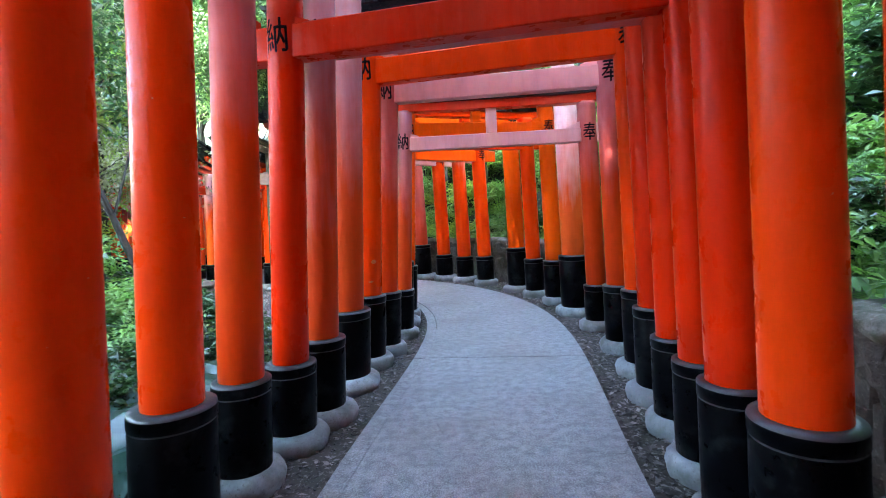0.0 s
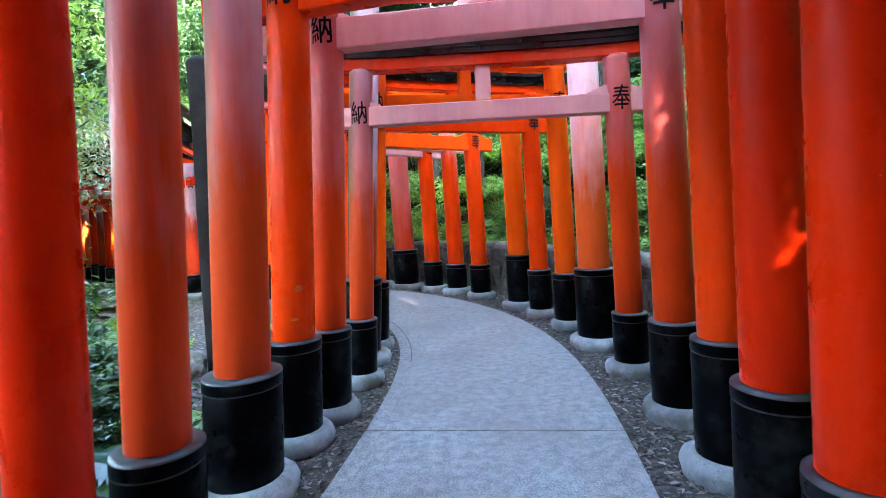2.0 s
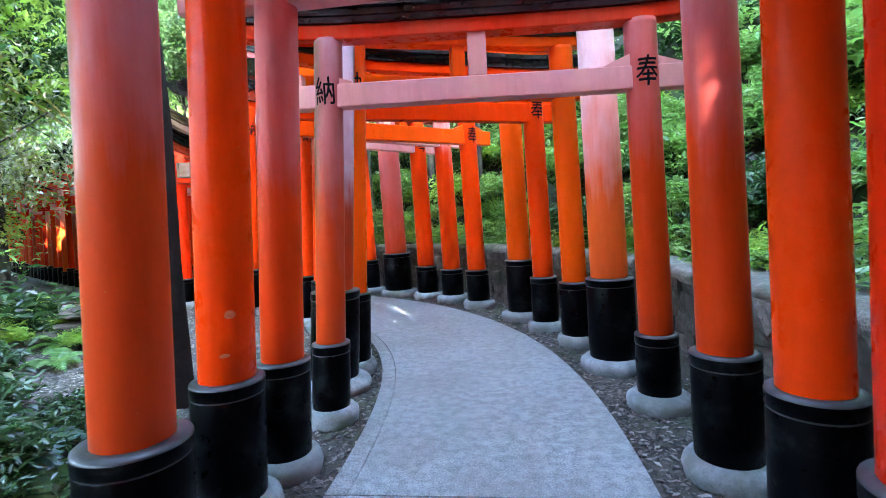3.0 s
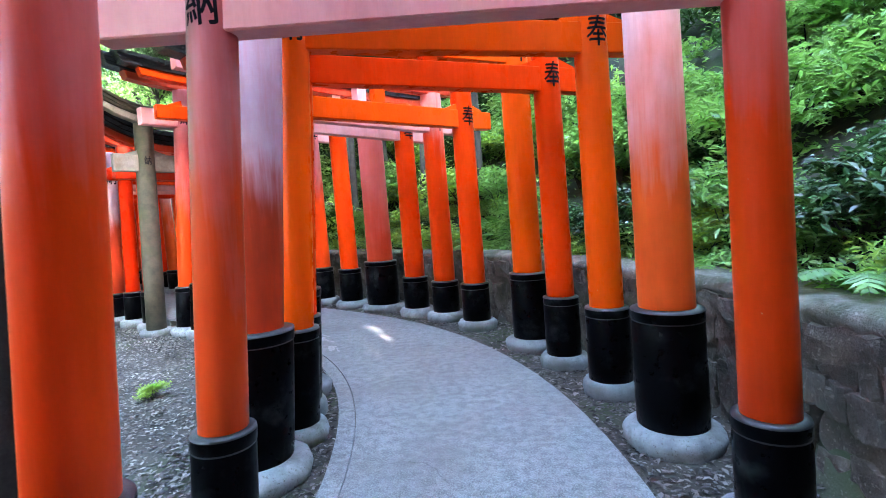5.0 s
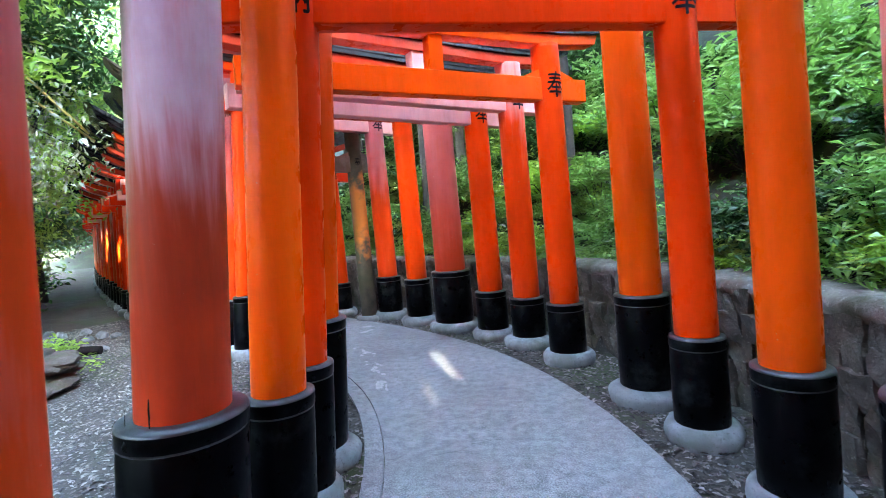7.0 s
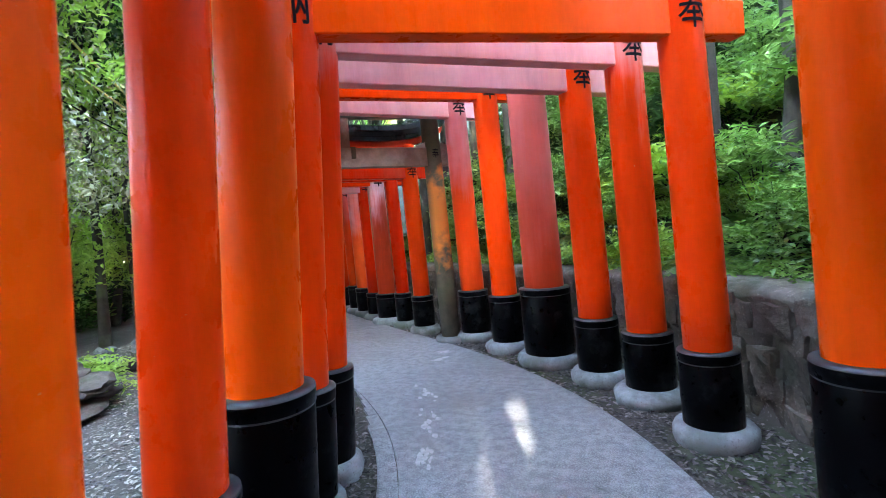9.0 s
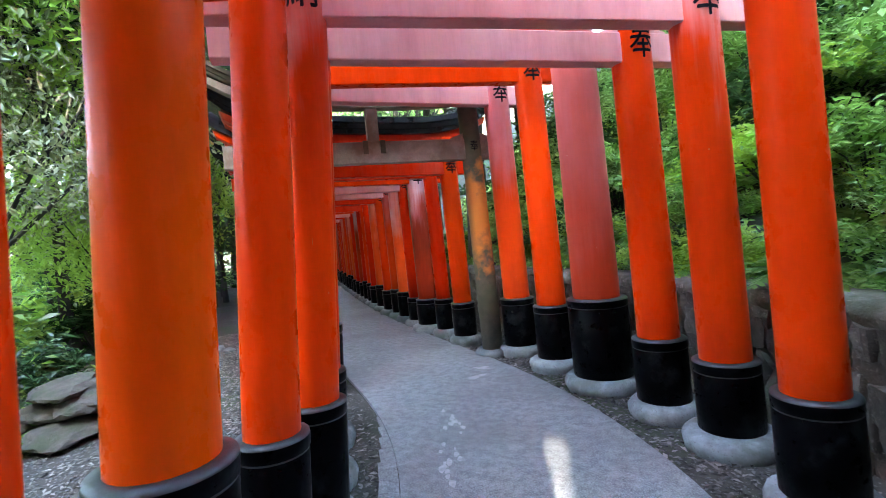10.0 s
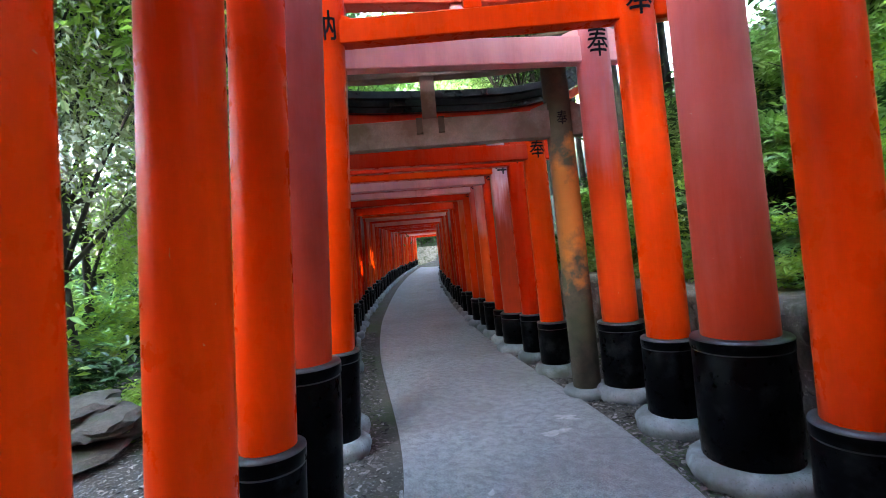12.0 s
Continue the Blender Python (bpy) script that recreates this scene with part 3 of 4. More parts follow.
def mark(gate, row, side, angle, z0, z1, width, mat, label, seed):
    """A ragged chip, crack or patch that lies on a pillar's round face."""
    foot = Vector(row[0] if side == "L" else row[1])
    other = Vector(row[1] if side == "L" else row[0])
    inward = (other - foot).normalized()
    lean = inward * (0.06 if side == "L" else 0.026)
    if side == "L":
        foot = foot - inward * 0.065
    rs = row[2 if side == "L" else 3] * 0.77
    verts, faces, n, w = [], [], 9, 6
    for i in range(n + 1):
        z = z0 + (z1 - z0) * i / n
        r = float(np.interp(z, (0.02, 0.9, 1.8, 2.9), (rs, rs * 0.99, rs * 0.965, rs * 0.935))) + 0.0025
        taper = math.sin(math.pi * (0.08 + 0.84 * i / n)) ** 0.6
        for j in range(w + 1):
            q = (j / w - 0.5) * width * taper * (1 + 0.5 * noise.noise(Vector((z * 30, j * 0.9, seed)))) + 0.2 * width * noise.noise(Vector((z * 14, 0, seed)))
            a = radians(angle) + q / r
            verts.append((foot.x + lean.x * z + r * math.cos(a), foot.y + lean.y * z + r * math.sin(a), z))
    for i in range(n):
        for j in range(w):
            k = i * (w + 1) + j
            faces.append((k, k + 1, k + w + 2, k + w + 1))
    me = bpy.data.meshes.new("paint_mark")
    me.from_pydata(verts, [], faces)
    me.materials.append(mat)
    ob = new("paint_mark", me)
    ob.parent = [c for c in gate.children if c.name.startswith("pillar")][side == "R"]
    ob["label"] = label


M_CHIP = stonelike("bare_chip", (0.62, 0.1, 0.03), (0.6, 0.2, 0.11), 30.0, 0.8, 0.002)
for gi, side, ang, z0, z1, wd, mt, lb in ((17, "L", 7, 1.43, 1.51, 0.03, M_CHIP, "pale chipped patch in the paint"), (14, "L", 10, 1.1, 1.36, 0.008, M_DARKWOOD, "dark drying crack"),
                                          (13, "L", -117, 0.88, 0.94, 0.005, M_DARKWOOD, "dark drying crack"), (13, "L", -44, 0.89, 0.95, 0.005, M_DARKWOOD, "dark drying crack"),
                                          (13, "L", -80, 0.88, 0.98, 0.008, M_DARKWOOD, "dark drying crack"), 
                                          (20, "R", -56, 2.14, 2.165, 0.03, M_STONE, "small white fleck"), (10, "L", -60, 1.05, 1.09, 0.05, M_CHIP, "small chip in the paint"),
                                          (10, "L", -72, 0.86, 0.88, 0.05, M_CHIP, "small chip in the paint"), (18, "L", -30, 1.5, 1.54, 0.012, M_CHIP, "small chip in the paint")):
    mark(built[gi], GATES[gi], side, ang, z0, z1, wd, mt, lb, gi + ang)

# the gates beyond the wooden one
s_gate = run_at(-3.4, 13.05)
rnd = random.Random(5)
styles = [("fresh", "deep"), ("deep", "deep"), ("plum", "fresh"), ("deep", "beam"), ("pale", "deep"), ("half", "beam"), ("fresh", "deep"), ("pale", "deep"), ("deep", "beam")]
k = 0
while s_gate < RUN[-1] - 2:
    pl, _ = on_line(s_gate, -1.28)
    pr, _ = on_line(s_gate, 1.08)
    post, bar = styles[k % len(styles)]
    nb = 2.26 + rnd.uniform(-0.03, 0.12)
    r = rnd.uniform(0.14, 0.175) if k != 2 else 0.2
    torii(tuple(pl), tuple(pr), r, r, 0.52 + rnd.uniform(-0.04, 0.1), 0.5 + rnd.uniform(-0.04, 0.06), nb, nb + 0.17, post, bar, text=k < 8, seed=300 + k, rise=0.27, heavy=1.45, kz=nb + 0.43 if k == 0 else None,
          label="vermilion torii gate in the further row, black sleeves")
    s_gate += rnd.uniform(0.56, 0.7) if k < 40 else 0.9
    k += 1


# ---- retaining wall on the uphill side ----
def stone_mesh(seed):
    r = random.Random(seed)
    bm = bmesh.new()
    bmesh.ops.create_cube(bm, size=1.0)
    bmesh.ops.subdivide_edges(bm, edges=bm.edges[:], cuts=2, use_grid_fill=True)
    for v in bm.verts:
        c = v.co
        big = max(abs(c.x), abs(c.y), abs(c.z))
        edge = sum(abs(q) > 0.4 for q in c)
        k = {1: 1.0, 2: 0.985, 3: 0.95}.get(edge, 1.0)
        v.co = Vector((c.x * k + r.uniform(-0.05, 0.05), c.y * k + r.uniform(-0.07, 0.07), c.z * k + r.uniform(-0.07, 0.07)))
    me = bpy.data.meshes.new("stone")
    bm.to_mesh(me)
    bm.free()
    return me


W0, W1 = run_at(0.0, -3.5), run_at(-6.5, 14.9)
wall = tagged(new("retaining_wall"), "dark rough stone retaining wall with pale mossy coping", "wall", kind="structure")
bm = bmesh.new()
strip(bm, W0, W1, WALL_OFF + 0.035, WALL_OFF + 0.5, WALL_TOP - 0.03, WALL_TOP + 0.1)
part("core", bm, M_MORTAR, wall)
STONES = []
for i in range(8):
    me = stone_mesh(40 + i)
    me.materials.append(M_ROCK)
    STONES.append(me)
wr = random.Random(11)
z = -0.05
for hgt in (0.2, 0.18, 0.17, 0.17, 0.15):
    s = W0 + wr.uniform(0, 0.3)
    while s < W1:
        ln = wr.uniform(0.1, 0.27)
        p, ang = on_line(s + ln / 2, WALL_OFF + 0.1 + wr.uniform(-0.025, 0.03))
        ob = new("stone", wr.choice(STONES))
        ob.matrix_basis = pose(p[0], p[1], z + hgt / 2 + wr.uniform(-0.03, 0.03), wr.uniform(-4, 4), wr.uniform(-6, 6), math.degrees(ang) + 90 + wr.uniform(-9, 9)) @ Matrix.Diagonal((ln * 1.12, wr.uniform(0.2, 0.26), hgt * wr.uniform(1.15, 1.45), 1))
        ob.parent = wall
        s += ln
    z += hgt
# rough pale coping: one cast strip with a worn edge
bm = bmesh.new()
n = int((W1 - W0) / 0.09)
rows = []
for k in range(n + 1):
    s = W0 + (W1 - W0) * k / n
    w = noise.noise(Vector((s * 2.1, 0, 0))) * 0.035 + noise.noise(Vector((s * 9, 3, 0))) * 0.018
    h2 = noise.noise(Vector((s * 1.3, 7, 0))) * 0.03 + noise.noise(Vector((s * 8, 9, 0))) * 0.012
    ring = []
    for o, zz in ((0.02 + w, WALL_TOP - 0.11 + h2), (-0.015 + w, WALL_TOP - 0.05), (-0.005 + w, WALL_TOP + h2), (0.05 + w * 0.5, WALL_TOP + 0.03 + h2), (0.3, WALL_TOP + 0.03 - h2), (0.62, WALL_TOP - 0.0)):
        p, _ = on_line(s, WALL_OFF + o)
        ring.append(bm.verts.new((*p, zz)))
    rows.append(ring)
for a, b2 in zip(rows[:-1], rows[1:]):
    for q in range(5):
        bm.faces.new((a[q], a[q + 1], b2[q + 1], b2[q])).smooth = True
bmesh.ops.recalc_face_normals(bm, faces=bm.faces[:])
part("coping", bm, M_COPING, wall, "pale worn concrete coping")


# ---- plants ----
def leaf_arrays(pos, size, nr, up=0.6, ratio=0.42, fold=0.25, droop=0.0):
    """Folded four-point leaves at the places pos: vertices and triangles."""
    n = len(pos)
    nrm = nr.normal(size=(n, 3))
    nrm /= np.linalg.norm(nrm, axis=1)[:, None]
    nrm = nrm * (1 - up) + np.array([0, 0, 1.0]) * up
    nrm /= np.linalg.norm(nrm, axis=1)[:, None]
    t = nr.normal(size=(n, 3))
    t[:, 2] -= droop
    t -= nrm * (t * nrm).sum(1)[:, None]
    t /= np.linalg.norm(t, axis=1)[:, None]
    b = np.cross(nrm, t)
    L = (size * nr.uniform(0.6, 1.3, n))[:, None]
    w = L * ratio * 0.5
    base = pos - t * L * 0.5
    tip = pos + t * L * 0.5 - nrm * L * 0.12
    l = pos - t * L * 0.06 + b * w + nrm * w * fold
    r = pos - t * L * 0.06 - b * w + nrm * w * fold
    v = np.stack([base, r, tip, l], 1).reshape(-1, 3)
    i = np.arange(n)[:, None] * 4
    f = np.concatenate([i + np.array([[0, 1, 2]]), i + np.array([[0, 2, 3]])])
    return v, f


def leaf_mesh(name, pos, size, mat, seed, **kw):
    v, f = leaf_arrays(pos, size, np.random.default_rng(seed), **kw)
    me = bpy.data.meshes.new(name)
    me.from_pydata(v.tolist(), [], f.tolist())
    me.materials.append(mat)
    return me


def tube(bm, pts, radii, seg=8):
    rings = []
    for i, p in enumerate(pts):
        d = (Vector(pts[min(i + 1, len(pts) - 1)]) - Vector(pts[max(i - 1, 0)])).normalized()
        a = d.orthogonal().normalized()
        b = d.cross(a)
        rings.append([bm.verts.new(Vector(p) + (a * math.cos(2 * math.pi * k / seg) + b * math.sin(2 * math.pi * k / seg)) * radii[i]) for k in range(seg)])
    for i in range(len(rings) - 1):
        # match the ring starts so that the tube does not twist
        off = min(range(seg), key=lambda o: sum((rings[i][k].co - rings[i + 1][(k + o) % seg].co).length for k in range(seg)))
        rings[i + 1] = rings[i + 1][off:] + rings[i + 1][:off]
        for k in range(seg):
            bm.faces.new((rings[i][k], rings[i][(k + 1) % seg], rings[i + 1][(k + 1) % seg], rings[i + 1][k])).smooth = True
    bm.faces.new(rings[-1])
    bmesh.ops.recalc_face_normals(bm, faces=bm.faces[:])


def shrub(seed, r, h, n, leaf, mat, label, up=0.6):
    """Leaf sprays on arching stems; the clumps leave gaps between them."""
    nr = np.random.default_rng(seed)
    rr = random.Random(seed)
    g = tagged(new("shrub"), label, "shrub", "undergrowth shrubs")
    bm = bmesh.new()
    pos = []
    for k in range(16):
        a, q = rr.uniform(0, 6.28), math.sqrt(rr.random()) * r
        tip = Vector((math.cos(a) * q, math.sin(a) * q, h * rr.uniform(0.4, 1.0) * (1 - 0.35 * (q / r) ** 2)))
        mid = tip * 0.5 + Vector((0, 0, h * 0.18))
        tube(bm, [(0, 0, -0.05), mid, tip], [0.011, 0.008, 0.003], 4)
        for j in range(5):
            c = mid.lerp(tip, 0.25 + 0.2 * j)
            c = np.array(c) + nr.normal(size=3) * np.array([0.1, 0.1, 0.05]) * r
            m = n // 80
            pos.append(c + nr.normal(size=(m, 3)) * np.array([0.2, 0.2, 0.07]) * r)
    part("stem_tangle", bm, M_BARK, g)
    ob = new("foliage", leaf_mesh("foliage", np.concatenate(pos), leaf, mat, seed + 1, up=up))
    ob.parent = g
    return g


def frond_mesh(seed, ln=0.7, pairs=17, mat=M_FERN):
    rr = random.Random(seed)
    bm = bmesh.new()
    pts = []
    for i in range(pairs + 1):
        t = i / pairs
        pts.append(Vector((ln * (t * 0.9), 0, ln * (0.75 * t - 0.8 * t * t))))
    tube(bm, pts[::4] + [pts[-1]], [0.006 - 0.0045 * k / (len(pts[::4])) for k in range(len(pts[::4]) + 1)], 3)
    for i in range(2, pairs):
        t = i / pairs
        w = ln * 0.26 * math.sin(math.pi * min(1, 0.18 + 0.82 * t)) ** 0.8
        d = (pts[i + 1] - pts[i - 1]).normalized()
        for side in (-1, 1):
            o = Vector((0, side, -0.25)).normalized()
            p = pts[i]
            wd = ln * 0.026
            a = bm.verts.new(p - d * wd)
            b2 = bm.verts.new(p + d * wd)
            c = bm.verts.new(p + o * w * 0.6 + d * (wd * 1.3 + w * 0.15))
            e = bm.verts.new(p + o * w + d * w * 0.3 + Vector((0, 0, rr.uniform(-0.02, 0.01))))
            f2 = bm.verts.new(p + o * w * 0.6 - d * (wd * 0.8 - w * 0.15))
            bm.faces.new((a, b2, c, f2))
            bm.faces.new((f2, c, e))
    me = bpy.data.meshes.new("frond")
    bm.to_mesh(me)
    bm.free()
    me.materials.append(mat)
    return me


FRONDS = [frond_mesh(i) for i in range(3)]
FRONDS_BLUE = [frond_mesh(5 + i, 0.95, 21, M_FERN_B) for i in range(3)]


def fern(seed, label="bright green fern with arching fronds on the bank", fronds=FRONDS):
    rr = random.Random(seed)
    g = tagged(new("fern"), label, "fern", "ferns")
    n = rr.randint(9, 12)
    for k in range(n):
        ob = new("frond", rr.choice(fronds))
        ob.matrix_basis = pose(0, 0, 0, rr.uniform(-12, 12), rr.uniform(-22, 12), 360 * k / n + rr.uniform(-14, 14)) @ Matrix.Scale(rr.uniform(0.75, 1.1), 4)
        ob.parent = g
    return g


def tree(seed, h, trunk_r, crown_r, crown_z, n, leaf, mat, label, lean=(0, 0), limbs=9, flat=0.75, droop=0.0):
    rr, nr = random.Random(seed), np.random.default_rng(seed)
    g = tagged(new("tree"), label, "tree", "trees round the path")
    bm = bmesh.new()
    pts, rad = [], []
    for i in range(8):
        t = i / 7
        pts.append((lean[0] * t * h + rr.uniform(-0.06, 0.06) * h * 0.15, lean[1] * t * h + rr.uniform(-0.06, 0.06) * h * 0.15, -0.3 + (h * 0.92 + 0.3) * t))
        rad.append(trunk_r * (1.25 if i == 0 else 1 - 0.75 * t))
    tube(bm, pts, rad, 10)
    pos = []
    top = Vector((lean[0] * crown_z, lean[1] * crown_z, crown_z))
    for k in range(limbs):
        a = 2 * math.pi * k / limbs + rr.uniform(-0.4, 0.4)
        e = rr.uniform(-0.55, 1.0)
        q = crown_r * rr.uniform(0.6, 1.0) * math.sqrt(max(0.1, 1 - e * e * 0.8))
        tip = top + Vector((math.cos(a) * q, math.sin(a) * q, e * crown_r * flat))
        i0 = min(6, max(2, int(7 * (tip.z * 0.75) / h)))
        p0 = Vector(pts[i0])
        mid = p0.lerp(tip, 0.55) + Vector((0, 0, 0.06 * h * rr.uniform(0.2, 1)))
        tube(bm, [p0, mid, tip], [rad[i0] * 0.5, rad[i0] * 0.28, 0.012], 5)
        for j in range(5):
            c = mid.lerp(tip, 0.2 + 0.22 * j) + Vector((rr.gauss(0, 0.16), rr.gauss(0, 0.16), rr.gauss(0, 0.12))) * crown_r
            m = n // (limbs * 5)
            s = crown_r * rr.uniform(0.12, 0.24)
            pos.append(np.array(c) + nr.normal(size=(m, 3)) * np.array([s, s, s * 0.55]))
    part("trunk", bm, M_BARK, g)
    ob = new("crown", leaf_mesh("crown", np.concatenate(pos), leaf, mat, seed + 1, up=0.45, droop=droop))
    ob.parent = g
    return g


def ground_z(x, y):
    return float(height(x, y)[0])


def clear(x, y, margin):
    return abs(float(offset_of(x, y)[0])) > margin


pr = random.Random(21)
# shrubs: five built, the others copies
SHRUBS = [
    shrub(201, 0.55, 0.75, 1900, 0.105, M_LEAF, "leafy mid-green shrub on the bank above the wall"),
    shrub(202, 0.6, 0.6, 1900, 0.1, M_LEAF_Y, "light yellow-green leafy shrub on the bank"),
    shrub(203, 0.5, 0.9, 1900, 0.105, M_LEAF_D, "dark green shrub whose leaf colour also carries shade"),
    shrub(204, 0.45, 0.5, 1700, 0.08, M_LEAF_Y, "low bright green shrub with small leaves"),
    shrub(205, 0.65, 1.1, 2100, 0.115, M_LEAF, "tall loose green shrub under the trees"),
]
FERNS = [fern(300 + i) for i in range(3)]
first = set()


def put(proto, x, y, scale, tilt=0.0):
    m = pose(x, y, ground_z(x, y), pr.uniform(-tilt, tilt), pr.uniform(-tilt, tilt), pr.uniform(0, 360))
    if proto not in first:
        first.add(proto)
        proto.matrix_basis = m @ Matrix.Scale(scale, 4)
        return proto
    c = copy_thing(proto, m)
    c.scale = (scale, scale, scale)
    return c


s_a, s_b = run_at(0.2, 0.5), run_at(-6.0, 14.5)
for i in range(210):
    s = pr.uniform(s_a, s_b + 1.5)
    d = 2.45 + 4.6 * pr.random() ** 1.4
    p, _ = on_line(s, d)
    if offset_of(*p)[0] < 2.4:
        continue
    kind = pr.choices(range(5), (5, 4, 3.4, 3, 3) if d < 4.5 else (4, 1, 6, 1, 4))[0]
    put(SHRUBS[kind], p[0], p[1], pr.uniform(0.6, 1.0) if d < 3.6 else pr.uniform(0.8, 1.5), 8)
for i in range(85):
    s = pr.uniform(s_a, s_b)
    d = 2.35 + 2.6 * pr.random() ** 1.6
    p, _ = on_line(s, d)
    if offset_of(*p)[0] < 2.3:
        continue
    put(pr.choice(FERNS), p[0], p[1], pr.uniform(0.6, 1.15), 10)
# the left, inner side; its shade is put in by dark-leaved shrubs
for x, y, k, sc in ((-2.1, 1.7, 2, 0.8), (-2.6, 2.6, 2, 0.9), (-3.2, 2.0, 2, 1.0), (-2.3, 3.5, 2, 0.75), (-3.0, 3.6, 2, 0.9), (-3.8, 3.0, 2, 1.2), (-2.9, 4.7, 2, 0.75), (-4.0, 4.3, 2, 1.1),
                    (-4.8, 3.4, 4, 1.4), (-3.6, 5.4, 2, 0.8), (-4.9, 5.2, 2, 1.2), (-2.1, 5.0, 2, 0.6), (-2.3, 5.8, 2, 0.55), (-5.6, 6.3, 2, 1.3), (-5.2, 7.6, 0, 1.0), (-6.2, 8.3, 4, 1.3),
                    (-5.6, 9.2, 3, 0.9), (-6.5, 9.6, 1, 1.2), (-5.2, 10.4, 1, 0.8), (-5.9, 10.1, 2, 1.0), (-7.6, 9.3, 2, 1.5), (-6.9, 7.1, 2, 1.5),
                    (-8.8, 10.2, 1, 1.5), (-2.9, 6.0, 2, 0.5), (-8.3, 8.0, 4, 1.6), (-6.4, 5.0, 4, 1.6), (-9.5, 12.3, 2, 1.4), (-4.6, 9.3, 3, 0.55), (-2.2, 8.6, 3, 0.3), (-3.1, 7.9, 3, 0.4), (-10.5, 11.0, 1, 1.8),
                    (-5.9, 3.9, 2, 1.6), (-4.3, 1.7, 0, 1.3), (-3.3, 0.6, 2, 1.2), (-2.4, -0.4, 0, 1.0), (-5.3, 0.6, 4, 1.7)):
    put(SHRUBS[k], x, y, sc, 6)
for x, y, sc in ((-2.0, 3.0, 0.8), (-2.05, 4.25, 0.95), (-2.5, 5.3, 1.1), (-2.0, 5.5, 0.7), (-2.7, 4.1, 1.0), (-2.2, 2.2, 0.9), (-2.0, 4.8, 0.6), (-4.4, 8.6, 0.7), (-5.0, 9.5, 0.8), (-5.4, 8.3, 0.9), (-3.3, 4.4, 1.1)):
    put(FERNS[0], x, y, sc, 8)
for x, y, k, q in ((-2.2, 5.2, 2, 0.75), (-2.75, 5.6, 2, 0.9), (-3.3, 6.2, 2, 1.0), (-2.35, 6.1, 2, 0.55), (-3.8, 6.6, 2, 0.9), (-2.9, 5.0, 4, 0.7), (-2.5, 4.3, 2, 0.8), (-4.2, 6.1, 4, 0.9)):
    c = copy_thing(SHRUBS[k], pose(x, y, ground_z(x, y), 0, 0, 131 * q))
    c.scale = (q, q, q)
wide_fern = fern(310, "large fern beside the gates, the sky's blue cast put into its green", FRONDS_BLUE)
fr = random.Random(90)
for x, y, sc in ((-2.05, 2.5, 1.0), (-2.5, 3.2, 1.2), (-2.1, 3.7, 1.0), (-2.7, 4.6, 1.25), (-2.2, 4.5, 0.9), (-3.1, 3.0, 1.3), (-3.2, 5.1, 1.1), (-2.4, 1.6, 1.1), (-2.6, 5.7, 0.9), (-3.6, 4.0, 1.3)):
    m = pose(x, y, ground_z(x, y) + 0.1, 0, 0, fr.uniform(0, 360)) @ Matrix.Scale(sc, 4)
    if (x, y) == (-2.05, 2.5):
        wide_fern.matrix_basis = m
    else:
        copy_thing(wide_fern, m)

# thicker growth further off: joined clumps
def clumps(name, label, spots, per, leaf, mat, seed):
    g = np.random.default_rng(seed)
    out = []
    for x, y, r in spots:
        for k in range(7):
            c = np.array([x, y, ground_z(x, y)]) + np.array([g.normal() * r * 0.5, g.normal() * r * 0.5, r * g.uniform(0.1, 1.1)])
            out.append(c + g.normal(size=(per // 7, 3)) * np.array([0.3, 0.3, 0.1]) * r)
    v, f = leaf_arrays(np.concatenate(out), leaf, g, up=0.6)
    me = bpy.data.meshes.new(name)
    me.from_pydata(v.tolist(), [], f.tolist())
    me.materials.append(mat)
    tagged(new(name, me), label, "undergrowth", kind="stuff")


far = []
while len(far) < 190:
    x, y = pr.uniform(-24, -5.5), pr.uniform(-4, 17)
    o = float(offset_of(x, y)[0])
    if o > -5.0 or (y > 9 and x > -7.5 and o > -6.5):
        continue
    far.append((x, y, pr.uniform(0.7, 1.5)))
for i in range(40):
    t = pr.random()
    far.append((-11.0 - 12 * t + pr.uniform(-1, 1), 13.8 + 10.5 * t + pr.uniform(-1.5, 0.3), pr.uniform(0.5, 1.1)))
far = [q for q in far if float(offset_of(q[0], q[1])[0]) < -2.6]
while len(far) < 430:
    p, _ = on_line(pr.uniform(run_at(0, -3), run_at(-9, 17.5)), pr.uniform(4.5, 12))
    if offset_of(*p)[0] > 4.2:
        far.append((p[0], p[1], pr.uniform(0.5, 1.1)))
pr.shuffle(far)
clumps("undergrowth_dark", "dark green undergrowth on the wooded slopes", far[::2], 420, 0.2, M_LEAF_D, 61)
clumps("undergrowth_green", "fresh green undergrowth on the wooded slopes", far[1::2], 420, 0.19, M_LEAF, 62)

# trees: five kinds, then copies
TREES = [
    tree(401, 11.0, 0.11, 3.2, 8.6, 6300, 0.26, M_LEAF, "broadleaved tree with a straight grey-brown trunk"),
    tree(402, 13.0, 0.13, 3.6, 10.0, 6300, 0.28, M_LEAF_D, "tall dark evergreen tree on the wooded bank"),
    tree(403, 9.0, 0.13, 2.6, 6.4, 5400, 0.22, M_LEAF_Y, "young tree, sunlit look put into its yellow-green leaf colour"),
    tree(404, 12.0, 0.11, 2.2, 7.5, 5400, 0.24, M_LEAF_D, "slender forest tree with high dark foliage", limbs=12, flat=1.6),
]
# ridge trees added high on the hill to block the sun
count = 0
while count < 80:
    s = pr.uniform(run_at(0, -8), run_at(-14, 22))
    d = pr.uniform(10.5, 22)
    p, _ = on_line(s, d)
    count += 1
    if offset_of(*p)[0] > 9.5:
        put(TREES[pr.choices(range(4), (4, 5, 1, 4))[0]], p[0], p[1], pr.uniform(0.62, 0.88), 4)
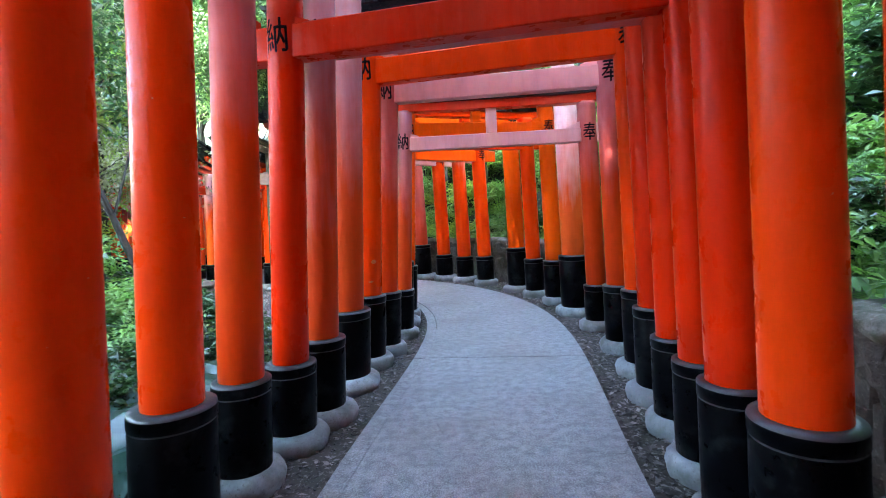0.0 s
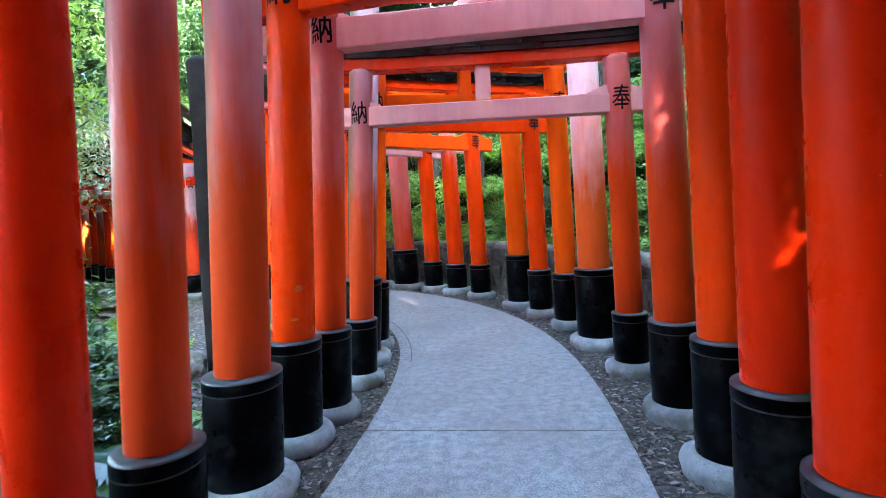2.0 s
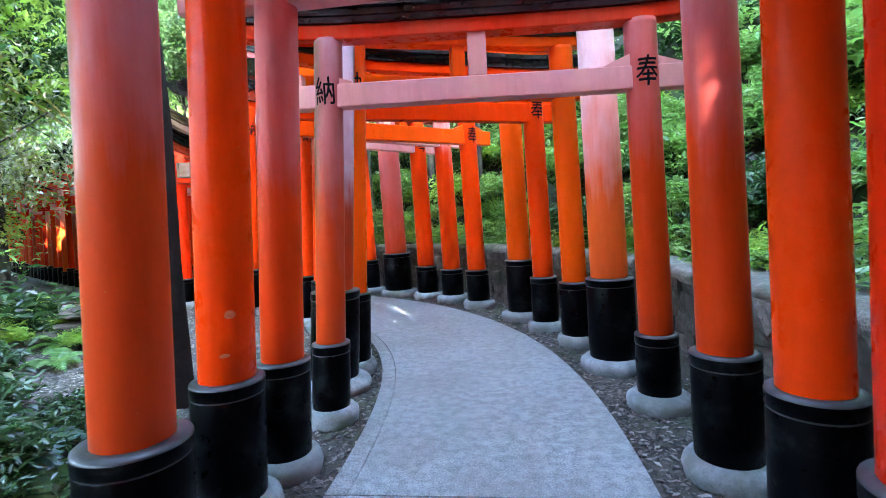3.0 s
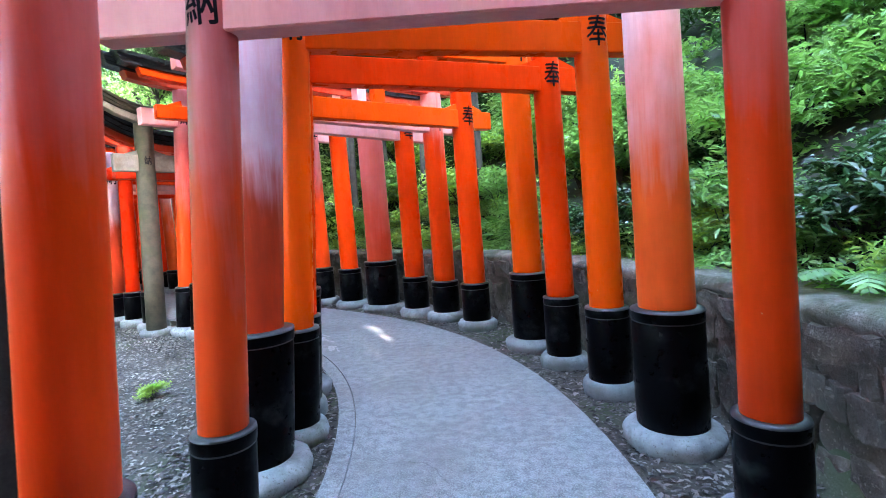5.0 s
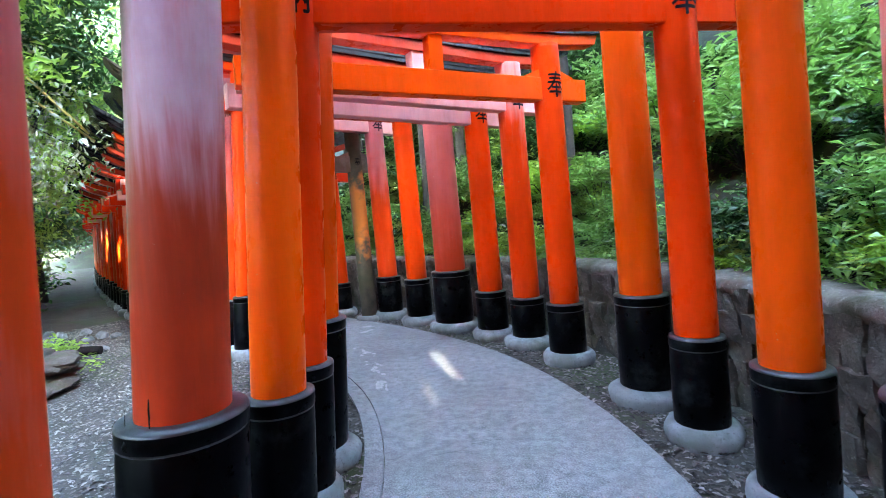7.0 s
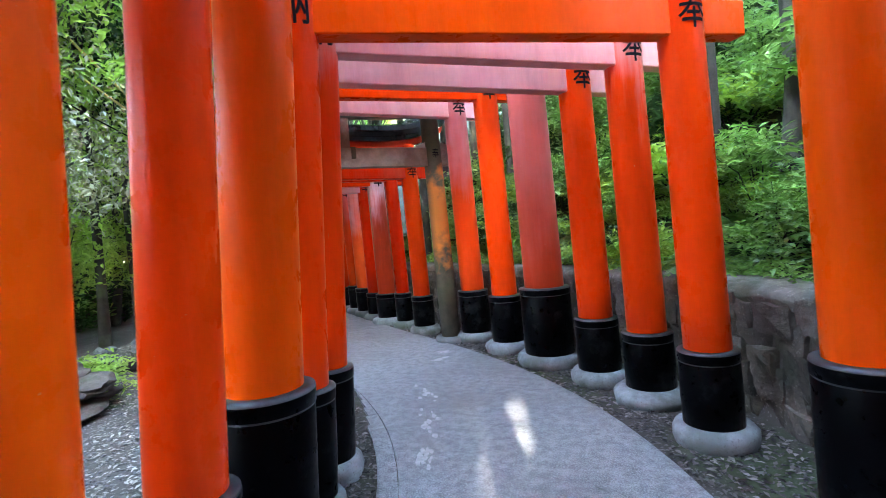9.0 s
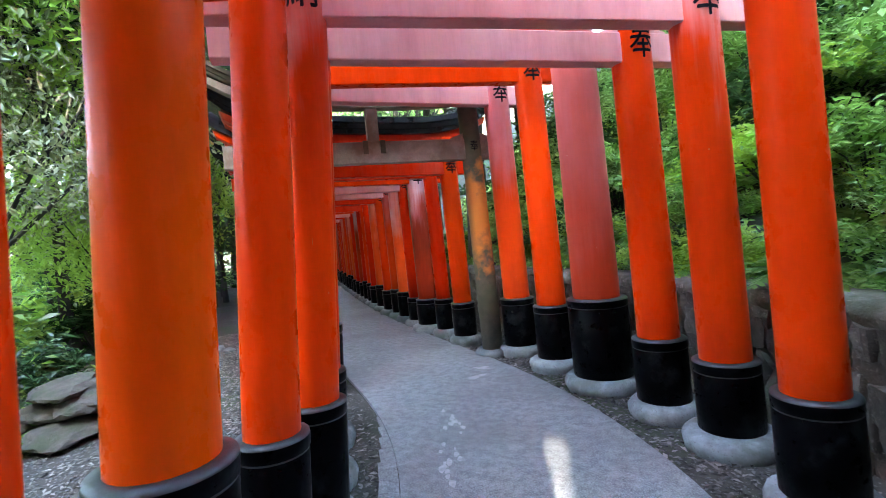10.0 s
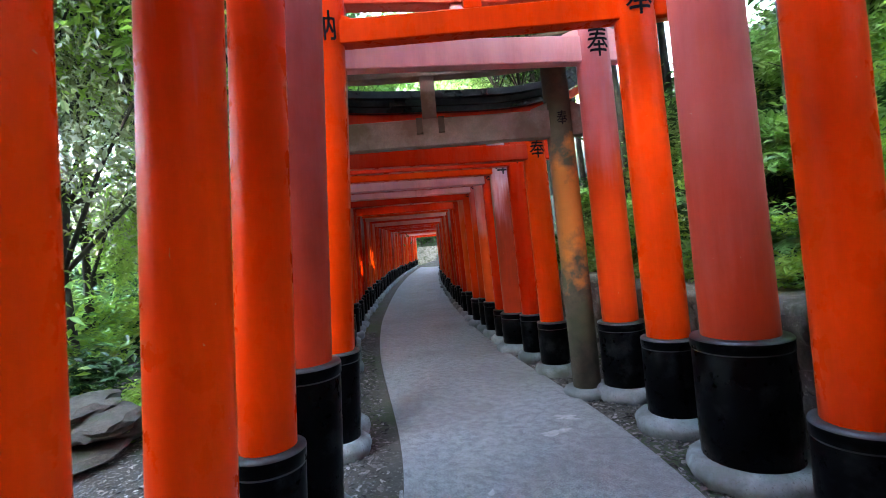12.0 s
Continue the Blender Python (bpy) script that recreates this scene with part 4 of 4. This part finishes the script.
for i in range(26):
    s = pr.uniform(run_at(-5.5, 14.4), run_at(-17, 25))
    p, _ = on_line(s, pr.choice((-1, 1)) * pr.uniform(3.6, 8))
    if float(offset_of(*p)[0]) > 3.4 or (float(offset_of(*p)[0]) < -3.4 and p[0] < -9.5):
        put(TREES[pr.choice((0, 1, 2, 3))], p[0], p[1], pr.uniform(0.75, 1.05), 4)
# unseen trees behind the start, added to stop the sun
for i in range(16):
    put(TREES[pr.choice((0, 1, 1, 3))], pr.uniform(3.5, 18), pr.uniform(-24, -8), pr.uniform(0.95, 1.3), 4)
for i in range(14):
    x, y = pr.uniform(-4, 6), pr.uniform(-26, -13)
    put(TREES[pr.choice((0, 1, 3))], x, y, pr.uniform(0.9, 1.25), 4)
# an unseen belt of trees behind the start, added on the sunny side to block the sun
for x, y, k, sc in ((-7.5, -6.5, 1, 1.0), (-5.2, -8.8, 0, 1.1), (-3.0, -7.0, 1, 1.0), (-4.6, -5.2, 3, 1.0), (3.2, -6.4, 1, 1.0), (5.0, -4.4, 0, 1.05), (5.6, -7.6, 1, 1.1), (2.8, -9.2, 3, 1.1), (7.2, -5.4, 1, 1.0),
                    (4.4, -2.2, 1, 0.95), (6.4, -1.0, 0, 1.0), (-2.6, -10.2, 1, 1.1), (-6.8, -11.0, 0, 1.2), (-9.4, -7.8, 1, 1.1), (5.2, 1.6, 1, 0.9), (8.0, 1.2, 1, 1.0), (-4.9, -2.2, 1, 1.0), (-8.6, -3.2, 1, 1.1)):
    put(TREES[k], x, y, sc, 4)
# more trees added uphill against the sun
for i in range(34):
    put(TREES[pr.choice((0, 1, 1, 3))], pr.uniform(9.5, 24), pr.uniform(-15, 3), pr.uniform(1.0, 1.3), 4)
for x, y, k, sc in ((-13.2, 17.0, 2, 0.9), (-16.0, 19.6, 0, 1.0), (-19.5, 22.6, 1, 1.0), (-15.4, 16.8, 3, 0.9), (-12.2, 15.2, 2, 0.7), (-18.0, 19.0, 2, 1.1), (-22.5, 25.0, 0, 1.0), (-14.0, 18.2, 2, 0.6)):
    put(TREES[k], x, y, sc, 4)
# trees added along the sun's rays to shade the path and its far end
for x, y, k in ((12.0, 2.6, 1), (10.6, 3.7, 0), (13.5, 1.2, 1), (11.4, 4.6, 0), (14.4, 0.1, 1), (16.2, -1.0, 1), (18.0, -2.0, 1), (-19.0, 34.0, 0), (-16.5, 33.0, 1), (-21.5, 35.5, 0), (-18.0, 31.0, 1), (-23.5, 38.0, 1), (-14.0, 31.0, 0)):
    put(TREES[k], x, y, 1.15, 4)
for x, y in ((9.6, 5.2), (9.4, 9.4), (6.9, 14.6), (10.8, 2.4)):
    put(TREES[3], x, y, 0.8, 3)
# trees left of the path; the last row is added to shade the further gates
for x, y, k, sc in ((-8.5, 4.2, 1, 0.9), (-10.5, 8.0, 0, 1.0), (-12.0, 5.0, 1, 1.0), (-9.6, 12.0, 2, 0.9), (-13.0, 10.5, 2, 1.1), (-14.0, 14.0, 0, 1.0), (-7.5, 1.0, 0, 0.95), (-10.5, 0.5, 3, 1.0),
                    (-12.5, 12.8, 3, 0.9), (-16.5, 9.0, 1, 1.1), (-17.0, 15.0, 2, 1.2), (-15.0, 4.0, 3, 1.1), (-6.3, -2.5, 1, 0.9), (-10.0, -4.0, 0, 1.1), (-20.0, 19.0, 0, 1.1), (-19.0, 12.0, 3, 1.1),
                    (-24.0, 22.0, 1, 1.1), (-22.0, 16.0, 1, 1.2), (-7.8, 6.6, 3, 0.75), (-6.0, -7.0, 0, 1.0), (3.5, -10.0, 1, 1.0), (-2.5, -12.0, 0, 1.0), (-11.0, 14.5, 2, 0.8), (-27.0, 27.0, 0, 1.1),
                    (-7.4, 0.2, 1, 1.0), (-7.2, 5.4, 0, 1.0), (-4.4, -0.6, 1, 1.05), (-3.4, -4.0, 0, 1.1), (-8.6, 2.4, 1, 1.1), (-9.0, 6.6, 1, 1.0), (-6.4, 0.2, 3, 1.1), (-11.0, 3.0, 0, 1.2)):
    put(TREES[k], x, y, sc, 4)
# a dense thicket added out of view on the sunny side to block the low sun, in three staggered rows
THICKET = tree(430, 7.5, 0.1, 3.1, 3.9, 9000, 0.25, M_LEAF_D, "added dense dark evergreen tree, blocking the low sun and filling far gaps", limbs=18, flat=1.15)
tr = random.Random(77)
spots = [(-32.5, 43.5, 1.2), (-35.0, 42.0, 1.2), (-30.0, 45.0, 1.2), (-37.0, 44.5, 1.3), (-33.5, 46.5, 1.4), (-13.0, 14.6, 0.8), (-16.5, 17.6, 0.9), (-20.0, 21.4, 1.0), (-24.5, 25.6, 1.0), (-29.0, 30.5, 1.0), (-34.0, 36.0, 1.2)]
for row, step0 in ((11.5, -12.0), (14.5, -10.7), (18.0, -12.0)):
    for q in range(11):
        t = step0 + 2.5 * q
        x, y = 0.407 * row + 0.914 * t + tr.uniform(-0.3, 0.3), 7.0 - 0.914 * row + 0.407 * t + tr.uniform(-0.3, 0.3)
        if abs(float(offset_of(x, y)[0])) > 4.3:
            spots.append((x, y, tr.uniform(0.9, 1.15) * (1.2 if row > 16 else 1.0)))
for k, (x, y, q) in enumerate(spots):
    m = pose(x, y, ground_z(x, y), 0, 0, tr.uniform(0, 360))
    if k == 0:
        THICKET.matrix_basis = m @ Matrix.Scale(q, 4)
    else:
        c = copy_thing(THICKET, m)
        c.scale = (q, q, q)
glossy = tree(411, 5.6, 0.09, 2.4, 3.5, 15000, 0.095, M_LEAF_G, "evergreen tree with dense drooping glossy leaves, white glints put into their colour", droop=0.9, limbs=14, flat=0.95)
put(glossy, -8.5, 10.5, 1.2)
for x, y, sc in ((-8.8, 8.6, 1.1), (-9.9, 11.0, 1.0)):
    put(glossy, x, y, sc, 5)
young = tree(420, 4.2, 0.05, 1.7, 2.6, 6000, 0.12, M_LEAF_Y, "low young tree, backlit brightness put into its yellow-green leaves", limbs=12, flat=1.0)
young.matrix_basis = pose(-9.4, 12.5, ground_z(-9.4, 12.5))
for x, y, q in ((-10.9, 13.5, 1.1), (-12.4, 14.6, 1.2)):
    c = copy_thing(young, pose(x, y, ground_z(x, y), 0, 0, 77 * q))
    c.scale = (q, q, q)
bent = tree(412, 4.6, 0.055, 1.5, 3.7, 2800, 0.1, M_LEAF_D, "small leaning tree with a bare slanting trunk", lean=(-0.32, -0.12), limbs=8)
bent.matrix_basis = pose(-3.0, 5.9, 0)

# crowns that close over the further gates
cr = random.Random(64)
for i in range(15):
    s = run_at(-4.2, 13.3) + 0.75 * i + cr.uniform(-0.3, 0.3)
    p, _ = on_line(s, (1 if i % 2 else -1) * cr.uniform(2.6, 4.2))
    if float(offset_of(*p)[0]) < 0 and p[0] > -8.5:
        continue
    c = copy_thing(TREES[cr.choice((1, 1, 0, 3))], pose(p[0], p[1], ground_z(*p), 0, 0, cr.uniform(0, 360)))
    q = cr.uniform(0.6, 0.8)
    c.scale = (q, q, q)

# more crowns added to darken the further path
for x, y, k, q in ((2.0, 14.0, 0, 0.8), (3.6, 12.6, 1, 0.85), (1.2, 13.6, 1, 0.68), (-1.4, 15.2, 1, 0.68), (-3.8, 16.4, 1, 0.7), (1.2, 15.4, 1, 0.9), (-0.9, 16.6, 1, 0.9), (-3.2, 18.0, 1, 0.9), (4.6, 10.4, 1, 0.9), (-5.4, 18.6, 1, 0.9), (0.2, 15.2, 1, 0.8), (-1.6, 16.0, 1, 0.75), (-3.4, 17.0, 0, 0.75), (-8.0, 8.4, 0, 0.9), (-8.4, 12.7, 1, 0.7)):
    c = copy_thing(TREES[k], pose(x, y, ground_z(x, y), 0, 0, cr.uniform(0, 360)))
    c.scale = (q, q, q)

# ---- loose things beside the path ----
bm = bmesh.new()
tube(bm, [(-2.1, 7.0, -0.1), (-2.11, 7.0, 1.2), (-2.09, 7.02, 2.4), (-2.1, 7.01, 3.15), (-2.1, 7.01, 3.2)], [0.17, 0.155, 0.15, 0.14, 0.1], 14)
tagged(obj("post", bm, M_DARKWOOD), "dark weathered round timber post beside the gates", "post")


def rock(x, y, sx, sy, sz, seed, mat, label, z=None, tilt=0.0):
    rr = random.Random(seed)
    bm = bmesh.new()
    bmesh.ops.create_icosphere(bm, subdivisions=3, radius=1.0)
    for v in bm.verts:
        c = v.co.copy()
        k = 1 + 0.34 * noise.noise(c * 1.3 + Vector((seed, 0, 0))) + 0.2 * noise.noise(c * 3.5 + Vector((0, seed, 0)))
        v.co = Vector((c.x * sx * k, c.y * sy * k, c.z * sz * k))
    ob = obj("rock", bm, mat)
    zz = ground_z(x, y) if z is None else z
    ob.matrix_basis = pose(x, y, zz + sz * 0.45, tilt, tilt * 0.5, rr.uniform(0, 360))
    return tagged(ob, label, "rock", "rocks beside the path")


rock(-2.62, 6.75, 0.26, 0.2, 0.17, 3, M_ROCK, "dark mossy boulder on the gravel")
rock(-2.42, 6.95, 0.16, 0.14, 0.17, 4, M_COPING, "pale grey rounded boulder beside the gates")
rock(-3.0, 6.6, 0.22, 0.18, 0.15, 5, M_ROCK, "dark boulder among the plants")
for i, (x, y, a, b, c, zz) in enumerate(((-4.75, 9.95, 0.55, 0.35, 0.1, 0.0), (-4.9, 10.05, 0.5, 0.32, 0.09, 0.12), (-4.7, 10.1, 0.45, 0.3, 0.09, 0.23), (-4.95, 10.0, 0.42, 0.28, 0.08, 0.33), (-5.2, 10.3, 0.4, 0.3, 0.12, 0.0), (-5.3, 9.7, 0.36, 0.26, 0.1, 0.0))):
    rock(x, y, a, b, c, 20 + i, M_SLAB, "flat layered grey-brown slab in a low stack", zz, 3)
for i in range(14):
    rr = random.Random(700 + i)
    rock(-5.6 - rr.uniform(0, 2.6), 11.9 + rr.uniform(-0.5, 1.0) + i * 0.05, rr.uniform(0.06, 0.14), rr.uniform(0.06, 0.12), rr.uniform(0.05, 0.09), 50 + i, M_STONE, "pale round stone lying by the further gates")
bm = bmesh.new()
tube(bm, [(-6.5, 11.15, 0.06), (-5.9, 11.3, 0.07), (-5.4, 11.5, 0.06)], [0.07, 0.075, 0.06], 9)
tagged(obj("log", bm, M_DARKWOOD), "dark fallen log lying on the gravel", "log")

for a, b, r, mat, label in (((-9.8, 10.65, 8.2), (-6.65, 12.95, 3.4), 0.022, M_CABLE, "yellow guy cable slanting down to the gates"),
                            ((-10.1, 10.65, 7.05), (-6.6, 13.0, 3.28), 0.02, M_CABLE, "yellow guy cable slanting down to the gates"),
                            ((-9.7, 10.85, 5.6), (-6.75, 12.9, 3.1), 0.012, M_DARKWOOD, "thin dark cable slanting down to the gates")):
    bm = bmesh.new()
    a, b = Vector(a), Vector(b)
    tube(bm, [a.lerp(b, t / 8) - Vector((0, 0, 0.06 * math.sin(math.pi * t / 8))) for t in range(9)], [r] * 9, 6)
    tagged(obj("cable", bm, mat), label, "cable", "overhead cables")

# ---- the far end of the row: steps and woods ----
end_p, end_a = on_line(float(RUN[-1]) - 0.4, 0.0)
stairs = tagged(new("stairs"), "broad grey stone steps at the far end of the gates", "stairs")
for i in range(9):
    bm = bmesh.new()
    beam(bm, Matrix.Identity(4), [(i * 0.34, -0.1), (9 * 0.34 + 0.6, -0.1), (9 * 0.34 + 0.6, 0.17 * (i + 1)), (i * 0.34 + 0.01, 0.17 * (i + 1)), (i * 0.34, 0.17 * (i + 1) - 0.01)], [-1.4, 0, 1.4])
    part("step", bm, M_COPING, stairs)
stairs.matrix_basis = pose(end_p[0], end_p[1], 0, 0, 0, math.degrees(end_a))
for i in range(16):
    put(TREES[pr.choice((0, 1, 2, 2))], end_p[0] + pr.uniform(-9, 7), end_p[1] + pr.uniform(4.5, 13), pr.uniform(0.7, 1.1), 4)

# ---- leaf litter and gravel ----
nr = np.random.default_rng(9)


def scatter_flakes(name, label, pts, size, mat, seed):
    v, f = leaf_arrays(pts, size, np.random.default_rng(seed), up=0.86, ratio=0.5, fold=0.1)
    me = bpy.data.meshes.new(name)
    me.from_pydata(v.tolist(), [], f.tolist())
    me.materials.append(mat)
    tagged(new(name, me), label, name.replace("_", " "), kind="stuff")


def along(n, o0, o1, s0, s1, lift):
    out = []
    for s, o in zip(nr.uniform(s0, s1, n), o0 + (o1 - o0) * nr.random(n)):
        p, _ = on_line(s, o)
        out.append(p)
    p = np.array(out)
    return np.c_[p, height(p[:, 0], p[:, 1]) + lift + 0.012 * nr.random(n)]


s_lo, s_hi = run_at(0, -1.5), run_at(-7, 15.4)
scatter_flakes("leaf_litter", "dry brown leaf litter along both path edges, darkened for the pillars' shade", np.concatenate([along(13000, 0.89, 1.75, s_lo, s_hi, 0.008), along(12000, -0.86, -2.0, s_lo, s_hi, 0.008)]), 0.055, M_LITTER, 31)
px, py = nr.uniform(-8, -0.9, 30000), nr.uniform(5.5, 14, 30000)
keep = (offset_of(px, py) < -1.45) & (offset_of(px, py) > -6)
px, py = px[keep], py[keep]
scatter_flakes("gravel_litter", "pale chips and dry leaves on the gravel ground", np.c_[px, py, height(px, py) + 0.012], 0.045, M_CHIPS, 33)


def pebbles(name, label, pts, size, seed):
    g = np.random.default_rng(seed)
    n = len(pts)
    octa = np.array([[1, 0, 0], [0, 1, 0], [-1, 0, 0], [0, -1, 0], [0, 0, 0.6], [0, 0, -0.6]])
    tri = np.array([[0, 1, 4], [1, 2, 4], [2, 3, 4], [3, 0, 4], [1, 0, 5], [2, 1, 5], [3, 2, 5], [0, 3, 5]])
    sc = size * g.uniform(0.5, 1.5, (n, 1, 3)) * np.array([1, 1, 0.8])
    a = g.uniform(0, 6.28, n)
    v = octa[None] * sc
    c, s = np.cos(a)[:, None], np.sin(a)[:, None]
    v = np.stack([v[..., 0] * c - v[..., 1] * s, v[..., 0] * s + v[..., 1] * c, v[..., 2]], -1) + pts[:, None]
    f = tri[None] + (np.arange(n) * 6)[:, None, None]
    me = bpy.data.meshes.new(name)
    me.from_pydata(v.reshape(-1, 3).tolist(), [], f.reshape(-1, 3).tolist())
    me.materials.append(M_PEBBLE)
    me.shade_smooth()
    tagged(new(name, me), label, "gravel", kind="stuff")


pebbles("verge_gravel", "small grey stones along the path's edges", np.concatenate([along(5000, 0.9, 1.7, s_lo, s_hi, 0.0), along(5000, -0.95, -2.0, s_lo, s_hi, 0.0)]), 0.013, 41)
px, py = nr.uniform(-8, -0.9, 16000), nr.uniform(5.5, 14, 16000)
keep = (offset_of(px, py) < -1.15) & (offset_of(px, py) > -6)
px, py = px[keep], py[keep]
pebbles("yard_gravel", "grey gravel on the open ground between the gate rows", np.c_[px, py, height(px, py) + 0.004], 0.017, 43)
gp = np.concatenate([along(9000, 2.05, 2.9, s_a, s_b, 0.06), along(9000, 2.6, 6.0, s_a, s_b, 0.05)])
gp[:, 2] += 0.13 * nr.random(len(gp))
gp = gp[offset_of(gp[:, 0], gp[:, 1]) > 2.02]
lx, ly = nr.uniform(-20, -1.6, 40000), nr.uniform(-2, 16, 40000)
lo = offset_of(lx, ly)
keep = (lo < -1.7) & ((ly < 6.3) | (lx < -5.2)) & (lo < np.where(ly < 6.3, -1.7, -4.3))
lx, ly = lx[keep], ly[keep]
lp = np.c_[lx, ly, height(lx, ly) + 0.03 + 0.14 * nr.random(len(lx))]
# the left cover gets the darker leaf, so its colour holds the shade
for name, pts, mat, label in (("ground_cover", gp, M_LEAF, "low green ground cover on the bank above the wall"), ("shade_ground_cover", lp, M_LEAF_D, "low ground cover under the trees, shade put into its dark green")):
    v, f = leaf_arrays(pts, 0.085, np.random.default_rng(51), up=0.6)
    me = bpy.data.meshes.new(name)
    me.from_pydata(v.tolist(), [], f.tolist())
    me.materials.append(mat)
    tagged(new(name, me), label, "ground cover", kind="stuff")


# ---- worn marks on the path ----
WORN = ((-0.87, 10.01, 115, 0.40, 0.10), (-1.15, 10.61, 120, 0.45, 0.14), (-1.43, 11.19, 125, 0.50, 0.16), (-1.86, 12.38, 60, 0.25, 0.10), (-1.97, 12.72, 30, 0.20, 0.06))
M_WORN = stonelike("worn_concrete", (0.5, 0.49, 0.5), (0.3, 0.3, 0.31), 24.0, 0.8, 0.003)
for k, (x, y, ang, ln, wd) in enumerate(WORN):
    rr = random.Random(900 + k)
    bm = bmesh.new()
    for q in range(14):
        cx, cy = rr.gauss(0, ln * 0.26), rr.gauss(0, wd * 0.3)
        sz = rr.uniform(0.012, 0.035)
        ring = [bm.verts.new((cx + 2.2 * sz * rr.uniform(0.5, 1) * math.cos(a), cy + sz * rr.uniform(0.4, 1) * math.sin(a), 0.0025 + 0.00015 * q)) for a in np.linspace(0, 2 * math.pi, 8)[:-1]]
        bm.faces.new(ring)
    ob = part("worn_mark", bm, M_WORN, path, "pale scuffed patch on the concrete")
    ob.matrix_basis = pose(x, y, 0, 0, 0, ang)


# ---- gaps in the leaves through which the low sun reaches the path ----
def open_canopy(gaps):
    bpy.context.view_layer.update()
    sun_way = np.array(SUN_DIR)
    for ob in list(scene.objects):
        kind = ob.name.split(".")[0]
        if kind not in ("crown", "foliage", "undergrowth_dark", "undergrowth_green", "ground_cover"):
            continue
        me = ob.data
        mw = np.array(ob.matrix_world)
        box = np.array([ob.matrix_world @ Vector(c) for c in ob.bound_box])
        mid, reach = box.mean(0), np.linalg.norm(box.max(0) - box.min(0)) / 2
        near = []
        for (x, y, z), r in gaps:
            w = mid - (x, y, z)
            if w @ sun_way > -reach and np.linalg.norm(w - sun_way * (w @ sun_way)) < reach + r:
                near.append(((x, y, z), r))
        if not near:
            continue
        co = np.empty(len(me.vertices) * 3)
        me.vertices.foreach_get("co", co)
        co = co.reshape(-1, 3)
        centre = (co @ mw[:3, :3].T + mw[:3, 3]).reshape(-1, 4, 3).mean(1)
        drop = np.zeros(len(centre), bool)
        for p, r in near:
            w = centre - p
            along_ray = w @ sun_way
            drop |= (along_ray > 0) & (np.linalg.norm(w - along_ray[:, None] * sun_way, axis=1) < r)
        if not drop.any():
            continue
        keep_co = co.reshape(-1, 4, 3)[~drop].reshape(-1, 3)
        i = np.arange(len(keep_co) // 4)[:, None] * 4
        thin = bpy.data.meshes.new(me.name)
        thin.from_pydata(keep_co.tolist(), [], np.concatenate([i + np.array([[0, 1, 2]]), i + np.array([[0, 2, 3]])]).tolist())
        thin.materials.append(me.materials[0])
        ob.data = thin


gaps = [((-0.80 + 0.52 * t / 12, 10.8 - 1.2 * t / 12, 0.0), 0.09) for t in range(13)]
gaps += [((-0.59 + 0.32 * t / 7, 11.1 - 0.75 * t / 7, 0.0), 0.09) for t in range(8)]
gaps += [((0.75, 6.27, 0.0), 0.16), ((0.47, 6.14, 0.0), 0.1), ((1.5, 3.76, 1.95), 0.1), ((-10.0, 18.6, 0.0), 0.2)]
gaps += [((-12.5 - 0.75 * k, 20.9 + 0.74 * k, 0.0), 0.35) for k in range(0, 4, 2)]
open_canopy(gaps)
